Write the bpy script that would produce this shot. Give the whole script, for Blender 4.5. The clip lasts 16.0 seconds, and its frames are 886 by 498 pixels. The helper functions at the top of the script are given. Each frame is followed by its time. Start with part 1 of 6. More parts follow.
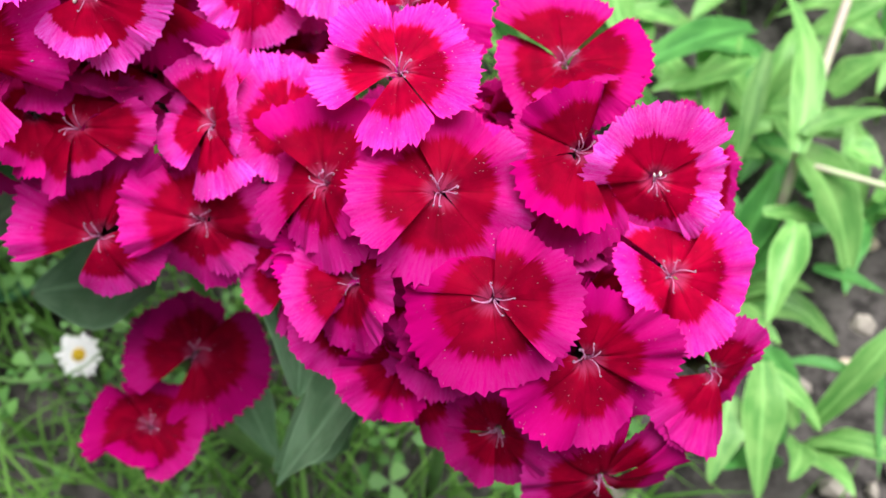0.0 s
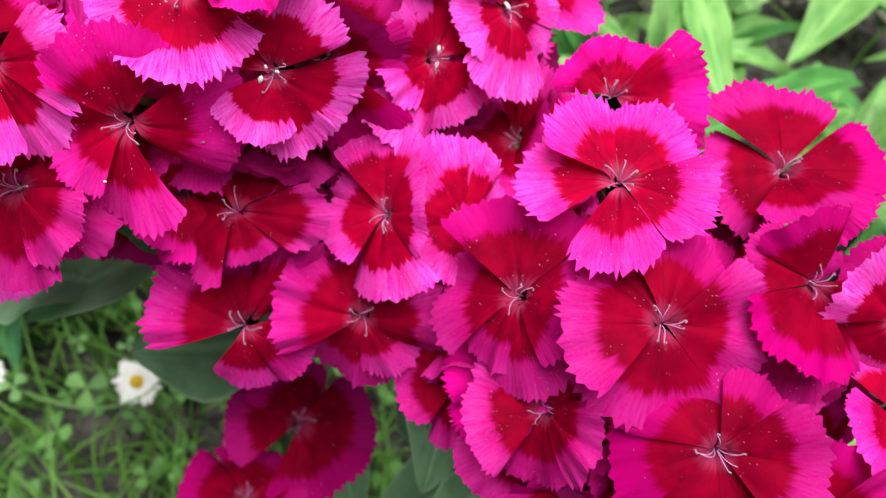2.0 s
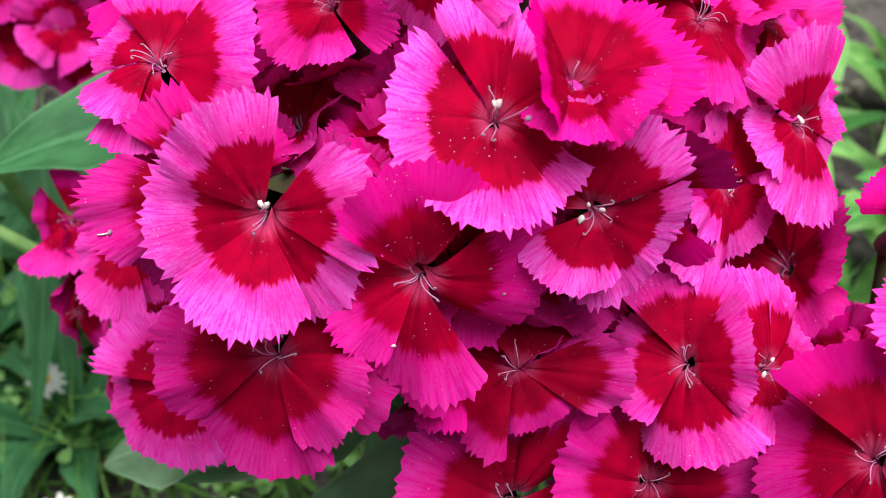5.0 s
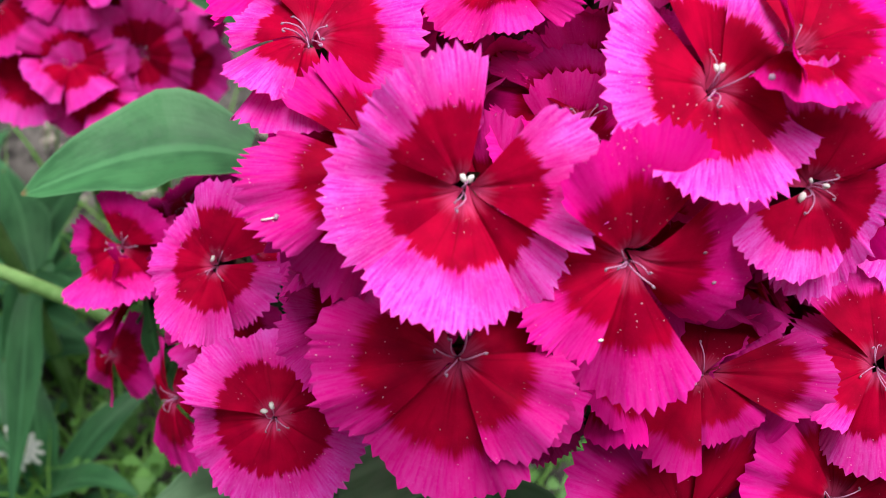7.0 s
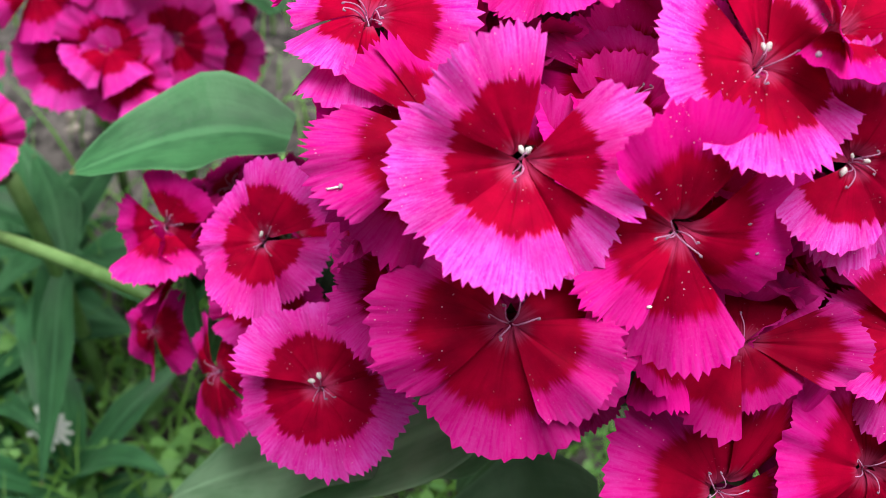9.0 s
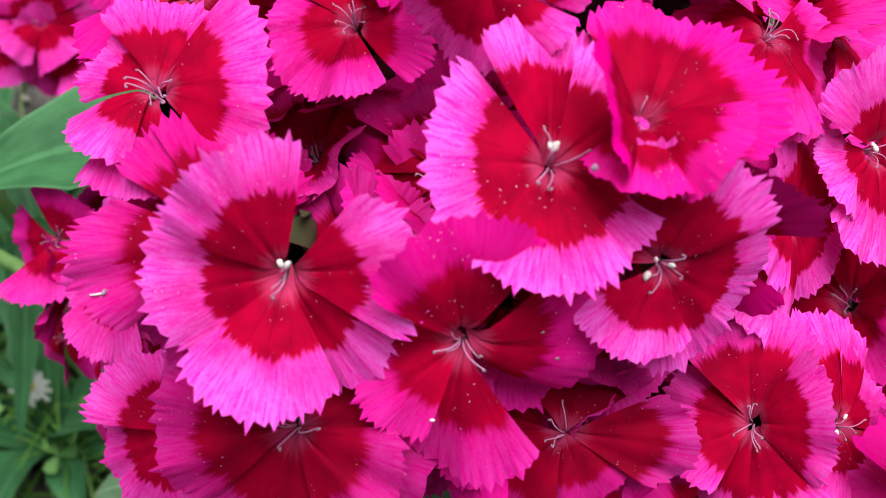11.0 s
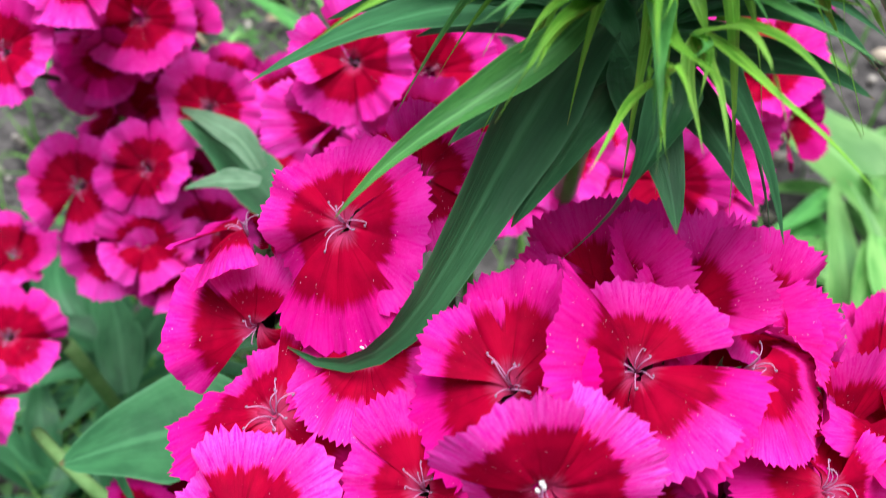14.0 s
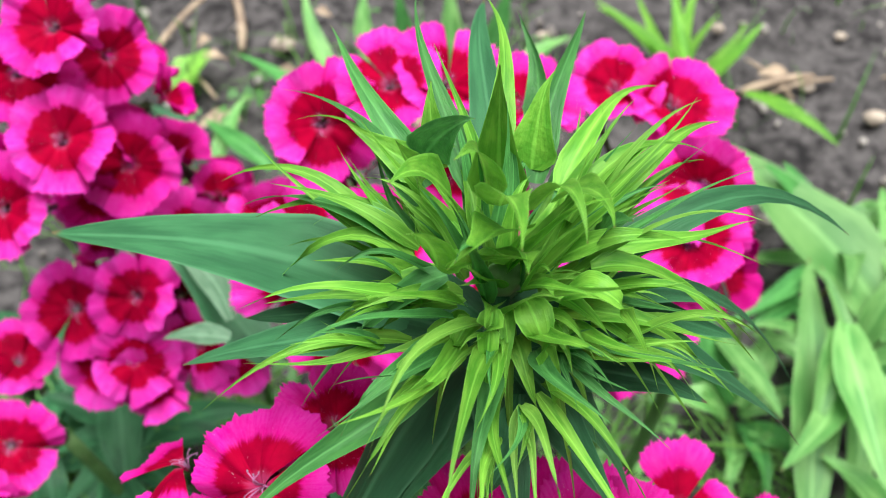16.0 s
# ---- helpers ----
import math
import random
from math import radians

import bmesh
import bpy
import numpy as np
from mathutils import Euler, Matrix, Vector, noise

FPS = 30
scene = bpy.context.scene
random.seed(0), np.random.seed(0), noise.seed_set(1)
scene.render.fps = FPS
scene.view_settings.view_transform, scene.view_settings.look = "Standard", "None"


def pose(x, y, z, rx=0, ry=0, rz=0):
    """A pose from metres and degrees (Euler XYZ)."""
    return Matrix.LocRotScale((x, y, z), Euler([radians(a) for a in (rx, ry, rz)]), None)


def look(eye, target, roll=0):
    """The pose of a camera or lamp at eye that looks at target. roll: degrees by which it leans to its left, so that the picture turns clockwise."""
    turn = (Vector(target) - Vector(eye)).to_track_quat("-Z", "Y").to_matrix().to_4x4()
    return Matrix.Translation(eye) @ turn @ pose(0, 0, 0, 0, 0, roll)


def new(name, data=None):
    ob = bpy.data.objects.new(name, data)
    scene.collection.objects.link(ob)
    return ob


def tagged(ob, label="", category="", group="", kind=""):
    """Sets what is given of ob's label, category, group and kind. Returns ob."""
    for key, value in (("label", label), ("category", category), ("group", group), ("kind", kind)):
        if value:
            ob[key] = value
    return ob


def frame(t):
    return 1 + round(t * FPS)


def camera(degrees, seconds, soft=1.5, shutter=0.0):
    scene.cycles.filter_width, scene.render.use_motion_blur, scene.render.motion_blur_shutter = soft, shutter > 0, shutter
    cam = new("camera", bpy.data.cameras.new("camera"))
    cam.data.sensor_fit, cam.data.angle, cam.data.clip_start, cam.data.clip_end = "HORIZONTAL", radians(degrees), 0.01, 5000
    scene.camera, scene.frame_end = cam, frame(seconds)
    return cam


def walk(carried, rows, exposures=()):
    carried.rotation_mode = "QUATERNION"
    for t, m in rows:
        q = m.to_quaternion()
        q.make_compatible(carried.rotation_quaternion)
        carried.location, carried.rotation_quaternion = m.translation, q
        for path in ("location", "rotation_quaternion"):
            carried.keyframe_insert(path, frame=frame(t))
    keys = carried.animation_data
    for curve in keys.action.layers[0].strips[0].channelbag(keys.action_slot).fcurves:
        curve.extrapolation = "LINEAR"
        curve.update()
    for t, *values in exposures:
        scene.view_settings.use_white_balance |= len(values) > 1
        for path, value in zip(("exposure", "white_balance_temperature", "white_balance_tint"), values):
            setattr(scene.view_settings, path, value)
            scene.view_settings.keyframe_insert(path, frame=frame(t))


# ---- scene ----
# ---- camera and walk ----
cam = camera(49.4, 16.0, soft=0.75, shutter=0.2)
cam.data.dof.use_dof = True
cam.data.dof.focus_distance = 0.124
cam.data.dof.aperture_fstop = 33.0
PATH = [
    (0, (-0.00446, 0.00225, 0.40922), (0.02277, 0.49722, -0.45927), 2.15),
    (0.5, (-0.01216, 0.00874, 0.40902), (0.02432, 0.49787, -0.46243), 4.26),
    (1, (-0.02143, 0.01431, 0.40723), (0.00752, 0.50006, -0.46639), 4.45),
    (1.5, (-0.02791, 0.01914, 0.40453), (0.00359, 0.50327, -0.46990), 5.44),
    (2, (-0.03486, 0.02824, 0.40184), (-0.01155, 0.51657, -0.47051), 5.35),
    (2.5, (-0.04335, 0.03871, 0.40114), (-0.03452, 0.53769, -0.46543), 4.38),
    (3, (-0.05347, 0.04195, 0.40350), (-0.06001, 0.55589, -0.45431), 3.37),
    (5.5, (-0.08636, 0.04599, 0.38104), (-0.02652, 0.63163, -0.42732), 4.91),
    (6, (-0.09631, 0.04538, 0.37647), (-0.00825, 0.64674, -0.41763), 6.71),
    (6.5, (-0.10505, 0.04507, 0.37010), (0.00115, 0.66056, -0.41085), 7.98),
    (7, (-0.10923, 0.04558, 0.36772), (0.00646, 0.67935, -0.39710), 8.43),
    (7.5, (-0.11147, 0.04301, 0.36203), (0.01155, 0.67816, -0.40050), 9.06),
    (8, (-0.11592, 0.04008, 0.36395), (0.00483, 0.67467, -0.39940), 9.29),
    (10.3, (-0.10530, 0.04560, 0.38100), (-0.02940, 0.63610, -0.42200), 6.30),
    (10.5, (-0.09730, 0.05261, 0.38299), (-0.02685, 0.62413, -0.43457), 6.27),
    (11, (-0.08466, 0.06179, 0.37877), (-0.03306, 0.60964, -0.45621), 4.94),
    (11.5, (-0.08340, 0.06543, 0.37614), (-0.04009, 0.60745, -0.46312), 4.79),
    (12, (-0.08256, 0.06489, 0.37566), (-0.05031, 0.60560, -0.46493), 4.32),
    (12.5, (-0.08285, 0.06518, 0.37782), (-0.06096, 0.60673, -0.46256), 3.71),
    (13, (-0.08603, 0.07407, 0.38846), (-0.08323, 0.62309, -0.44734), 2.44),
    (13.2, (-0.08483, 0.08104, 0.39261), (-0.10413, 0.62424, -0.44677), 0.69),
    (13.5, (-0.08455, 0.08638, 0.39833), (-0.10485, 0.65936, -0.42099), 0.67),
    (13.6, (-0.08412, 0.08873, 0.40096), (-0.10681, 0.66830, -0.41365), 0.65),
    (14, (-0.08352, 0.09735, 0.41128), (-0.12201, 0.69081, -0.39266), -0.62),
    (14.5, (-0.06900, 0.10887, 0.42248), (-0.10190, 0.72184, -0.36695), 0.56),
    (15, (-0.06460, 0.11585, 0.43700), (-0.10585, 0.72329, -0.35629), 0.04),
    (15.5, (-0.06356, 0.11793, 0.44758), (-0.11979, 0.70981, -0.35648), -1.09),
    (16, (-0.06510, 0.12056, 0.45457), (-0.13301, 0.69774, -0.35922), -2.22),
]

walk(cam, [(t, look(eye, target, roll)) for t, eye, target, roll in PATH], exposures=((0, 0.76, 6350, 10), (2, 0.60, 6500, 10), (3.2, 0.54, 6550, 10), (5.5, 0.48, 6450, 10), (6.8, 0.62, 6450, 10), (8.2, 0.64, 6450, 10), (10.4, 0.50, 6450, 10), (12.5, 0.47, 6450, 10), (13.2, 0.45, 6300, 10), (13.6, 0.54, 6100, 10), (14, 0.68, 5950, 9), (15, 0.74, 6050, 8), (16, 0.70, 6100, 8)))

# ---- sky and sun: bright overcast ----
SUN_UP, SUN_ROUND = radians(84), radians(60)
world = bpy.data.worlds.new("sky")
scene.world = world
world.use_nodes = True
wn, wl = world.node_tree.nodes, world.node_tree.links
sky = wn.new("ShaderNodeTexSky")
sky.sky_type, sky.sun_disc = "NISHITA", False
sky.sun_elevation, sky.sun_rotation = SUN_UP, SUN_ROUND
sky.air_density, sky.dust_density, sky.ozone_density = 1.0, 4.0, 0.6
haze = wn.new("ShaderNodeHueSaturation")
haze.inputs["Saturation"].default_value = 0.15
wl.new(sky.outputs[0], haze.inputs["Color"])
wl.new(haze.outputs[0], wn["Background"].inputs["Color"])
wn["Background"].inputs["Strength"].default_value = 0.046
lamp = bpy.data.lights.new("sun", "SUN")
lamp.energy, lamp.angle, lamp.color = 4.1, radians(50), (1.0, 0.97, 0.93)
sun = new("sun", lamp)
away = Vector((math.sin(SUN_ROUND) * math.cos(SUN_UP), math.cos(SUN_ROUND) * math.cos(SUN_UP), math.sin(SUN_UP)))
sun.matrix_world = look(away, (0, 0, 0))

# ---- materials ----
class Mat:
    """A node material with short calls for the nodes it needs."""

    def __init__(self, name, rough=0.5, spec=0.4):
        self.m = bpy.data.materials.new(name)
        self.m.use_nodes = True
        self.t = self.m.node_tree
        self.n, self.l = self.t.nodes, self.t.links
        self.b = self.n["Principled BSDF"]
        self.b.inputs["Roughness"].default_value = rough
        self.b.inputs["Specular IOR Level"].default_value = spec

    def put(self, socket, value):
        if hasattr(value, "is_output"):
            self.l.new(value, socket)
        else:
            socket.default_value = value

    def math(self, op, a, b=0.0, c=0.0):
        n = self.n.new("ShaderNodeMath")
        n.operation = op
        for s, v in zip(n.inputs, (a, b, c)):
            self.put(s, v)
        return n.outputs[0]

    def span(self, v, lo, hi, to=(0.0, 1.0)):
        n = self.n.new("ShaderNodeMapRange")
        n.interpolation_type = "SMOOTHSTEP"
        for s, x in zip(n.inputs, (v, lo, hi, *to)):
            self.put(s, x)
        return n.outputs[0]

    def mix(self, f, a, b, kind="MIX"):
        n = self.n.new("ShaderNodeMix")
        n.data_type, n.blend_type = "RGBA", kind
        self.put(n.inputs[0], f)
        for s, v in ((n.inputs[6], a), (n.inputs[7], b)):
            self.put(s, v if hasattr(v, "is_output") else (*v, 1.0))
        return n.outputs[2]

    def vec(self, x, y, z):
        n = self.n.new("ShaderNodeCombineXYZ")
        for s, v in zip(n.inputs, (x, y, z)):
            self.put(s, v)
        return n.outputs[0]

    def noise(self, vector, scale, detail=3.0, rough=0.55):
        n = self.n.new("ShaderNodeTexNoise")
        self.put(n.inputs["Vector"], vector)
        n.inputs["Scale"].default_value, n.inputs["Detail"].default_value, n.inputs["Roughness"].default_value = scale, detail, rough
        return n.outputs["Fac"]

    def cells(self, vector, scale):
        n = self.n.new("ShaderNodeTexVoronoi")
        self.put(n.inputs["Vector"], vector)
        n.inputs["Scale"].default_value = scale
        return n.outputs["Distance"]

    def coords(self, which):
        return self.n.new("ShaderNodeTexCoord").outputs[which]

    def split(self, vector):
        n = self.n.new("ShaderNodeSeparateXYZ")
        self.l.new(vector, n.inputs[0])
        return n.outputs

    def info(self, which):
        return self.n.new("ShaderNodeObjectInfo").outputs[which]

    def bump(self, height, strength, distance):
        n = self.n.new("ShaderNodeBump")
        n.inputs["Strength"].default_value, n.inputs["Distance"].default_value = strength, distance
        self.l.new(height, n.inputs["Height"])
        self.l.new(n.outputs[0], self.b.inputs["Normal"])
        return n.outputs[0]

    def thin(self, colour, share):
        """Lets light through a thin blade or petal."""
        tr = self.n.new("ShaderNodeBsdfTranslucent")
        self.put(tr.inputs["Color"], colour)
        mx = self.n.new("ShaderNodeMixShader")
        mx.inputs[0].default_value = share
        self.l.new(self.b.outputs[0], mx.inputs[1])
        self.l.new(tr.outputs[0], mx.inputs[2])
        self.l.new(mx.outputs[0], self.n["Material Output"].inputs["Surface"])


def petal_material():
    """UV x runs from throat to rim, y across the petal. Object colour: red = paleness of the margin, green = reach of
    the dark zone, blue = depth of the pigment, plus shade painted on overhung flowers.
    """
    m = Mat("petal", 0.62, 0.02)
    u, v, _ = m.split(m.coords("UV"))
    rnd = m.info("Random")
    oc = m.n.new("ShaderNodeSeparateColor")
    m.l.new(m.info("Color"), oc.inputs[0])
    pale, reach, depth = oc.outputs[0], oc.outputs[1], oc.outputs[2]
    seed = m.math("MULTIPLY", rnd, 37.0)
    flat = m.vec(m.math("MULTIPLY", u, m.math("COSINE", m.math("MULTIPLY", m.math("SUBTRACT", v, 0.5), 1.4))),
                 m.math("MULTIPLY", u, m.math("SINE", m.math("MULTIPLY", m.math("SUBTRACT", v, 0.5), 1.4))), seed)
    streak = m.noise(m.vec(m.math("MULTIPLY", u, 1.0), m.math("MULTIPLY", v, 13.0), seed), 1.0, 2.0, 0.6)
    fringe = m.noise(m.vec(m.math("MULTIPLY", u, 2.5), m.math("MULTIPLY", v, 46.0), seed), 1.0, 2.0, 0.6)
    silk = m.noise(m.vec(m.math("MULTIPLY", u, 5.0), m.math("MULTIPLY", v, 60.0), seed), 1.0, 3.0, 0.6)
    blot = m.noise(flat, 3.0, 3.0, 0.5)
    grain = m.noise(flat, 42.0, 3.0, 0.65)
    # the dark eye: a feathered front, crisp on pale flowers and soft on deep ones
    edge = m.math("ADD", u, m.math("MULTIPLY", m.math("SUBTRACT", streak, 0.5), -0.22))
    edge = m.math("ADD", edge, m.math("MULTIPLY", m.math("SUBTRACT", fringe, 0.5), -0.15))
    edge = m.math("ADD", edge, m.math("MULTIPLY", m.math("ABSOLUTE", m.math("SUBTRACT", v, 0.5)), 0.10))
    blur = m.span(pale, 0.2, 0.8, (0.06, 0.028))
    front = m.math("DIVIDE", m.math("SUBTRACT", edge, reach), blur)
    margin = m.span(front, -1.0, 1.0)
    # crimson with darker veins fanning out of the throat
    red = m.mix(m.span(blot, 0.32, 0.68), (0.45, 0.0001, 0.034), (0.28, 0.0001, 0.024))
    red = m.mix(m.span(silk, 0.45, 0.8, (0.0, 0.30)), red, (0.26, 0.0, 0.012))
    red = m.mix(m.span(grain, 0.55, 0.75, (0.0, 0.22)), red, (0.60, 0.001, 0.055))
    veins = m.span(m.noise(m.vec(m.math("MULTIPLY", u, 0.7), m.math("MULTIPLY", v, 15.0), seed), 1.0, 1.0), 0.40, 0.30)
    red = m.mix(m.math("MULTIPLY", veins, m.span(u, 0.75, 0.35, (0.0, 0.3))), red, (0.15, 0.0, 0.01))
    # hot pink margin, deeper by the eye, and the pale lilac of the youngest flowers
    hot = m.mix(m.span(u, 0.62, 0.95), (0.74, 0.0004, 0.23), (0.90, 0.0006, 0.345))
    hot = m.mix(m.span(blot, 0.35, 0.7, (0.0, 0.5)), hot, (0.66, 0.0004, 0.21))
    hot = m.mix(m.span(grain, 0.5, 0.75, (0.0, 0.28)), hot, (0.88, 0.004, 0.42))
    hot = m.mix(m.span(silk, 0.5, 0.8, (0.0, 0.22)), hot, (0.55, 0.0, 0.14))
    # crimson cast of dark flowers: their own pigment and painted shade
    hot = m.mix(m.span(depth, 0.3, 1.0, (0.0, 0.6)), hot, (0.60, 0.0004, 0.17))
    soft = m.mix(m.span(silk, 0.35, 0.72), (0.88, 0.13, 0.70), (0.86, 0.012, 0.46))
    soft = m.mix(m.span(grain, 0.5, 0.72, (0.0, 0.4)), soft, (0.92, 0.26, 0.80))
    rim = m.math("ADD", m.span(u, 0.55, 0.98, (0.46, 1.05)), m.span(blot, 0.3, 0.7, (0.16, -0.34)))
    lilac = m.n.new("ShaderNodeClamp")
    m.l.new(m.math("MULTIPLY", pale, rim), lilac.inputs[0])
    pink = m.mix(lilac.outputs[0], hot, soft)
    col = m.mix(margin, red, pink)
    # paler throat with a dark line down the middle
    throat = m.span(m.math("ADD", u, m.math("MULTIPLY", m.math("SUBTRACT", streak, 0.5), 0.22)), 0.25, 0.08)
    col = m.mix(m.math("MULTIPLY", throat, 0.6), col, (0.62, 0.075, 0.23))
    vein = m.span(m.math("ABSOLUTE", m.math("SUBTRACT", v, 0.5)), 0.030, 0.0)
    vein = m.math("MULTIPLY", vein, m.span(u, 0.66, 0.2))
    col = m.mix(m.math("MULTIPLY", vein, 0.55), col, (0.15, 0.0, 0.01))
    # grains of pollen
    dots = m.n.new("ShaderNodeTexVoronoi")
    dots.inputs["Scale"].default_value = 46.0
    m.l.new(flat, dots.inputs["Vector"])
    pickd = m.split(dots.outputs["Color"])[0]
    size = m.span(pickd, 0.80, 1.0, (0.0, 0.24))
    speck = m.math("LESS_THAN", dots.outputs["Distance"], size)
    speck = m.math("MULTIPLY", speck, m.span(blot, 0.51, 0.62))
    col = m.mix(m.math("MULTIPLY", speck, 0.7), col, (0.93, 0.66, 0.80))
    # value per flower: pigment differences, and shade put into low flowers' colour
    pigment_shade = m.n.new("ShaderNodeHueSaturation")
    m.put(pigment_shade.inputs["Value"], m.span(depth, 0.0, 1.0, (1.06, 0.62)))
    m.l.new(col, pigment_shade.inputs["Color"])
    col = pigment_shade.outputs[0]
    m.l.new(col, m.b.inputs["Base Color"])
    m.bump(m.math("ADD", m.math("MULTIPLY", silk, 0.5), grain), 0.22, 0.00016)
    m.thin(col, 0.2)
    return m.m


def leaf_material(name, light, dark, share=0.25, rough=0.42):
    """UV x runs along the blade, y across it."""
    m = Mat(name, rough, 0.30)
    u, v, _ = m.split(m.coords("UV"))
    seed = m.math("MULTIPLY", m.info("Random"), 31.0)
    big = m.noise(m.vec(m.math("MULTIPLY", u, 3.0), m.math("MULTIPLY", v, 2.0), seed), 1.3, 3.0)
    ribs = m.noise(m.vec(m.math("MULTIPLY", u, 1.5), m.math("MULTIPLY", v, 26.0), seed), 1.0, 2.0)
    col = m.mix(m.span(m.math("ADD", m.math("MULTIPLY", big, 0.86), m.math("MULTIPLY", ribs, 0.14)), 0.34, 0.66), dark, light)
    mid = m.span(m.math("ABSOLUTE", m.math("SUBTRACT", v, 0.5)), 0.07, 0.015)
    col = m.mix(m.math("MULTIPLY", mid, 0.4), col, tuple(min(1, c * 1.6 + 0.03) for c in light))
    rim = m.span(m.math("ABSOLUTE", m.math("SUBTRACT", v, 0.5)), 0.44, 0.5, (0.0, 0.4))
    col = m.mix(rim, col, tuple(min(1, c * 1.5 + 0.06) for c in light))
    col = m.mix(m.span(u, 0.965, 0.995, (0.0, 0.7)), col, (0.20, 0.10, 0.05))
    shade = m.span(m.info("Random"), 0.0, 1.0, (0.8, 1.15))
    hsv = m.n.new("ShaderNodeHueSaturation")
    m.put(hsv.inputs["Value"], shade)
    m.l.new(col, hsv.inputs["Color"])
    col = hsv.outputs[0]
    speck = m.span(m.cells(m.vec(m.math("MULTIPLY", u, 6.0), v, seed), 9.0), 0.09, 0.05)
    speck = m.math("MULTIPLY", speck, m.span(big, 0.62, 0.7))
    col = m.mix(m.math("MULTIPLY", speck, 0.5), col, (0.6, 0.7, 0.5))
    m.l.new(col, m.b.inputs["Base Color"])
    pucker = m.noise(m.vec(m.math("MULTIPLY", u, 16.0), m.math("MULTIPLY", v, 5.0), seed), 1.0, 3.0, 0.6)
    m.bump(m.math("ADD", m.math("MULTIPLY", ribs, 0.4), m.math("ADD", big, m.math("MULTIPLY", pucker, 0.7))), 0.4, 0.0007)
    m.thin(col, share)
    return m.m


def plain(name, light, dark, scale, rough=0.5, share=0.0, bump=0.3, size=0.0006):
    m = Mat(name, rough, 0.35)
    f = m.noise(m.coords("Object"), scale, 4.0)
    g = m.noise(m.coords("Object"), scale * 7, 3.0)
    col = m.mix(m.span(m.math("ADD", m.math("MULTIPLY", f, 0.65), m.math("MULTIPLY", g, 0.35)), 0.36, 0.64), dark, light)
    m.l.new(col, m.b.inputs["Base Color"])
    m.bump(g, bump, size)
    if share:
        m.thin(col, share)
    return m.m


def island(name, light, dark, share, rough=0.5):
    m = Mat(name, rough, 0.35)
    r = m.n.new("ShaderNodeNewGeometry").outputs["Random Per Island"]
    f = m.noise(m.coords("Object"), 60.0)
    col = m.mix(m.math("ADD", m.math("MULTIPLY", r, 0.75), m.math("MULTIPLY", f, 0.25)), dark, light)
    m.l.new(col, m.b.inputs["Base Color"])
    if share:
        m.thin(col, share)
    return m.m


def soil_material():
    m = Mat("soil", 0.9, 0.2)
    p = m.coords("Object")
    a, b, c = m.noise(p, 14.0, 5.0), m.noise(p, 90.0, 5.0, 0.65), m.noise(p, 420.0, 3.0)
    col = m.mix(m.span(b, 0.35, 0.65), (0.020, 0.018, 0.018), (0.125, 0.112, 0.108))
    col = m.mix(m.span(a, 0.45, 0.7, (0.0, 0.5)), col, (0.15, 0.135, 0.13))
    m.l.new(col, m.b.inputs["Base Color"])
    m.bump(m.math("ADD", b, m.math("MULTIPLY", c, 0.4)), 0.9, 0.006)
    return m.m


petal_mat = petal_material()
leaf_old = leaf_material("leaf_old", (0.056, 0.200, 0.076), (0.030, 0.120, 0.046), 0.2, 0.48)
leaf_mid = leaf_material("leaf_mid", (0.11, 0.35, 0.080), (0.055, 0.21, 0.048), 0.25)
leaf_young = leaf_material("leaf_young", (0.25, 0.56, 0.060), (0.115, 0.36, 0.030), 0.3)
leaf_grey = leaf_material("leaf_grey", (0.22, 0.38, 0.23), (0.13, 0.26, 0.14), 0.25, 0.55)
leaf_tender = leaf_material("leaf_tender", (0.31, 0.63, 0.090), (0.17, 0.44, 0.050), 0.3)
leaf_pale = leaf_material("leaf_pale", (0.26, 0.52, 0.15), (0.125, 0.34, 0.08), 0.28)
# calyx green darkened: shade of the gaps between petals put into its colour
calyx_mat = plain("calyx_shaded_green", (0.05, 0.10, 0.03), (0.05, 0.035, 0.025), 160.0, 0.5)
stem_mat = plain("stem_green", (0.16, 0.30, 0.10), (0.09, 0.19, 0.05), 60.0, 0.5)
pale_stem_mat = plain("stem_pale", (0.52, 0.62, 0.36), (0.50, 0.38, 0.36), 25.0, 0.5)
filament_mat = plain("filament_lilac", (0.76, 0.40, 0.66), (0.52, 0.18, 0.40), 300.0, 0.45, 0.2)
anther_mat = plain("anther_white", (0.85, 0.82, 0.80), (0.66, 0.60, 0.62), 900.0, 0.7)
anther_dark_mat = plain("anther_mauve", (0.42, 0.28, 0.40), (0.26, 0.14, 0.24), 900.0, 0.7)
soil_mat = soil_material()
grass_mat = island("grass_blades", (0.20, 0.42, 0.08), (0.06, 0.18, 0.03), 0.3)
clover_mat = island("clover_green", (0.18, 0.40, 0.10), (0.07, 0.20, 0.05), 0.25)
stone_mat = island("pebbles", (0.50, 0.45, 0.40), (0.20, 0.17, 0.15), 0.0, 0.85)
pale_stone_mat = plain("pale_stone", (0.56, 0.46, 0.36), (0.36, 0.29, 0.23), 120.0, 0.85)
straw_mat = plain("dry_straw", (0.50, 0.38, 0.26), (0.28, 0.20, 0.14), 80.0, 0.8)
white_mat = plain("daisy_white", (0.88, 0.88, 0.86), (0.78, 0.80, 0.80), 400.0, 0.6, 0.2)
yellow_mat = plain("daisy_yellow", (0.85, 0.60, 0.03), (0.70, 0.42, 0.02), 900.0, 0.8, 0.0, 0.8, 0.001)


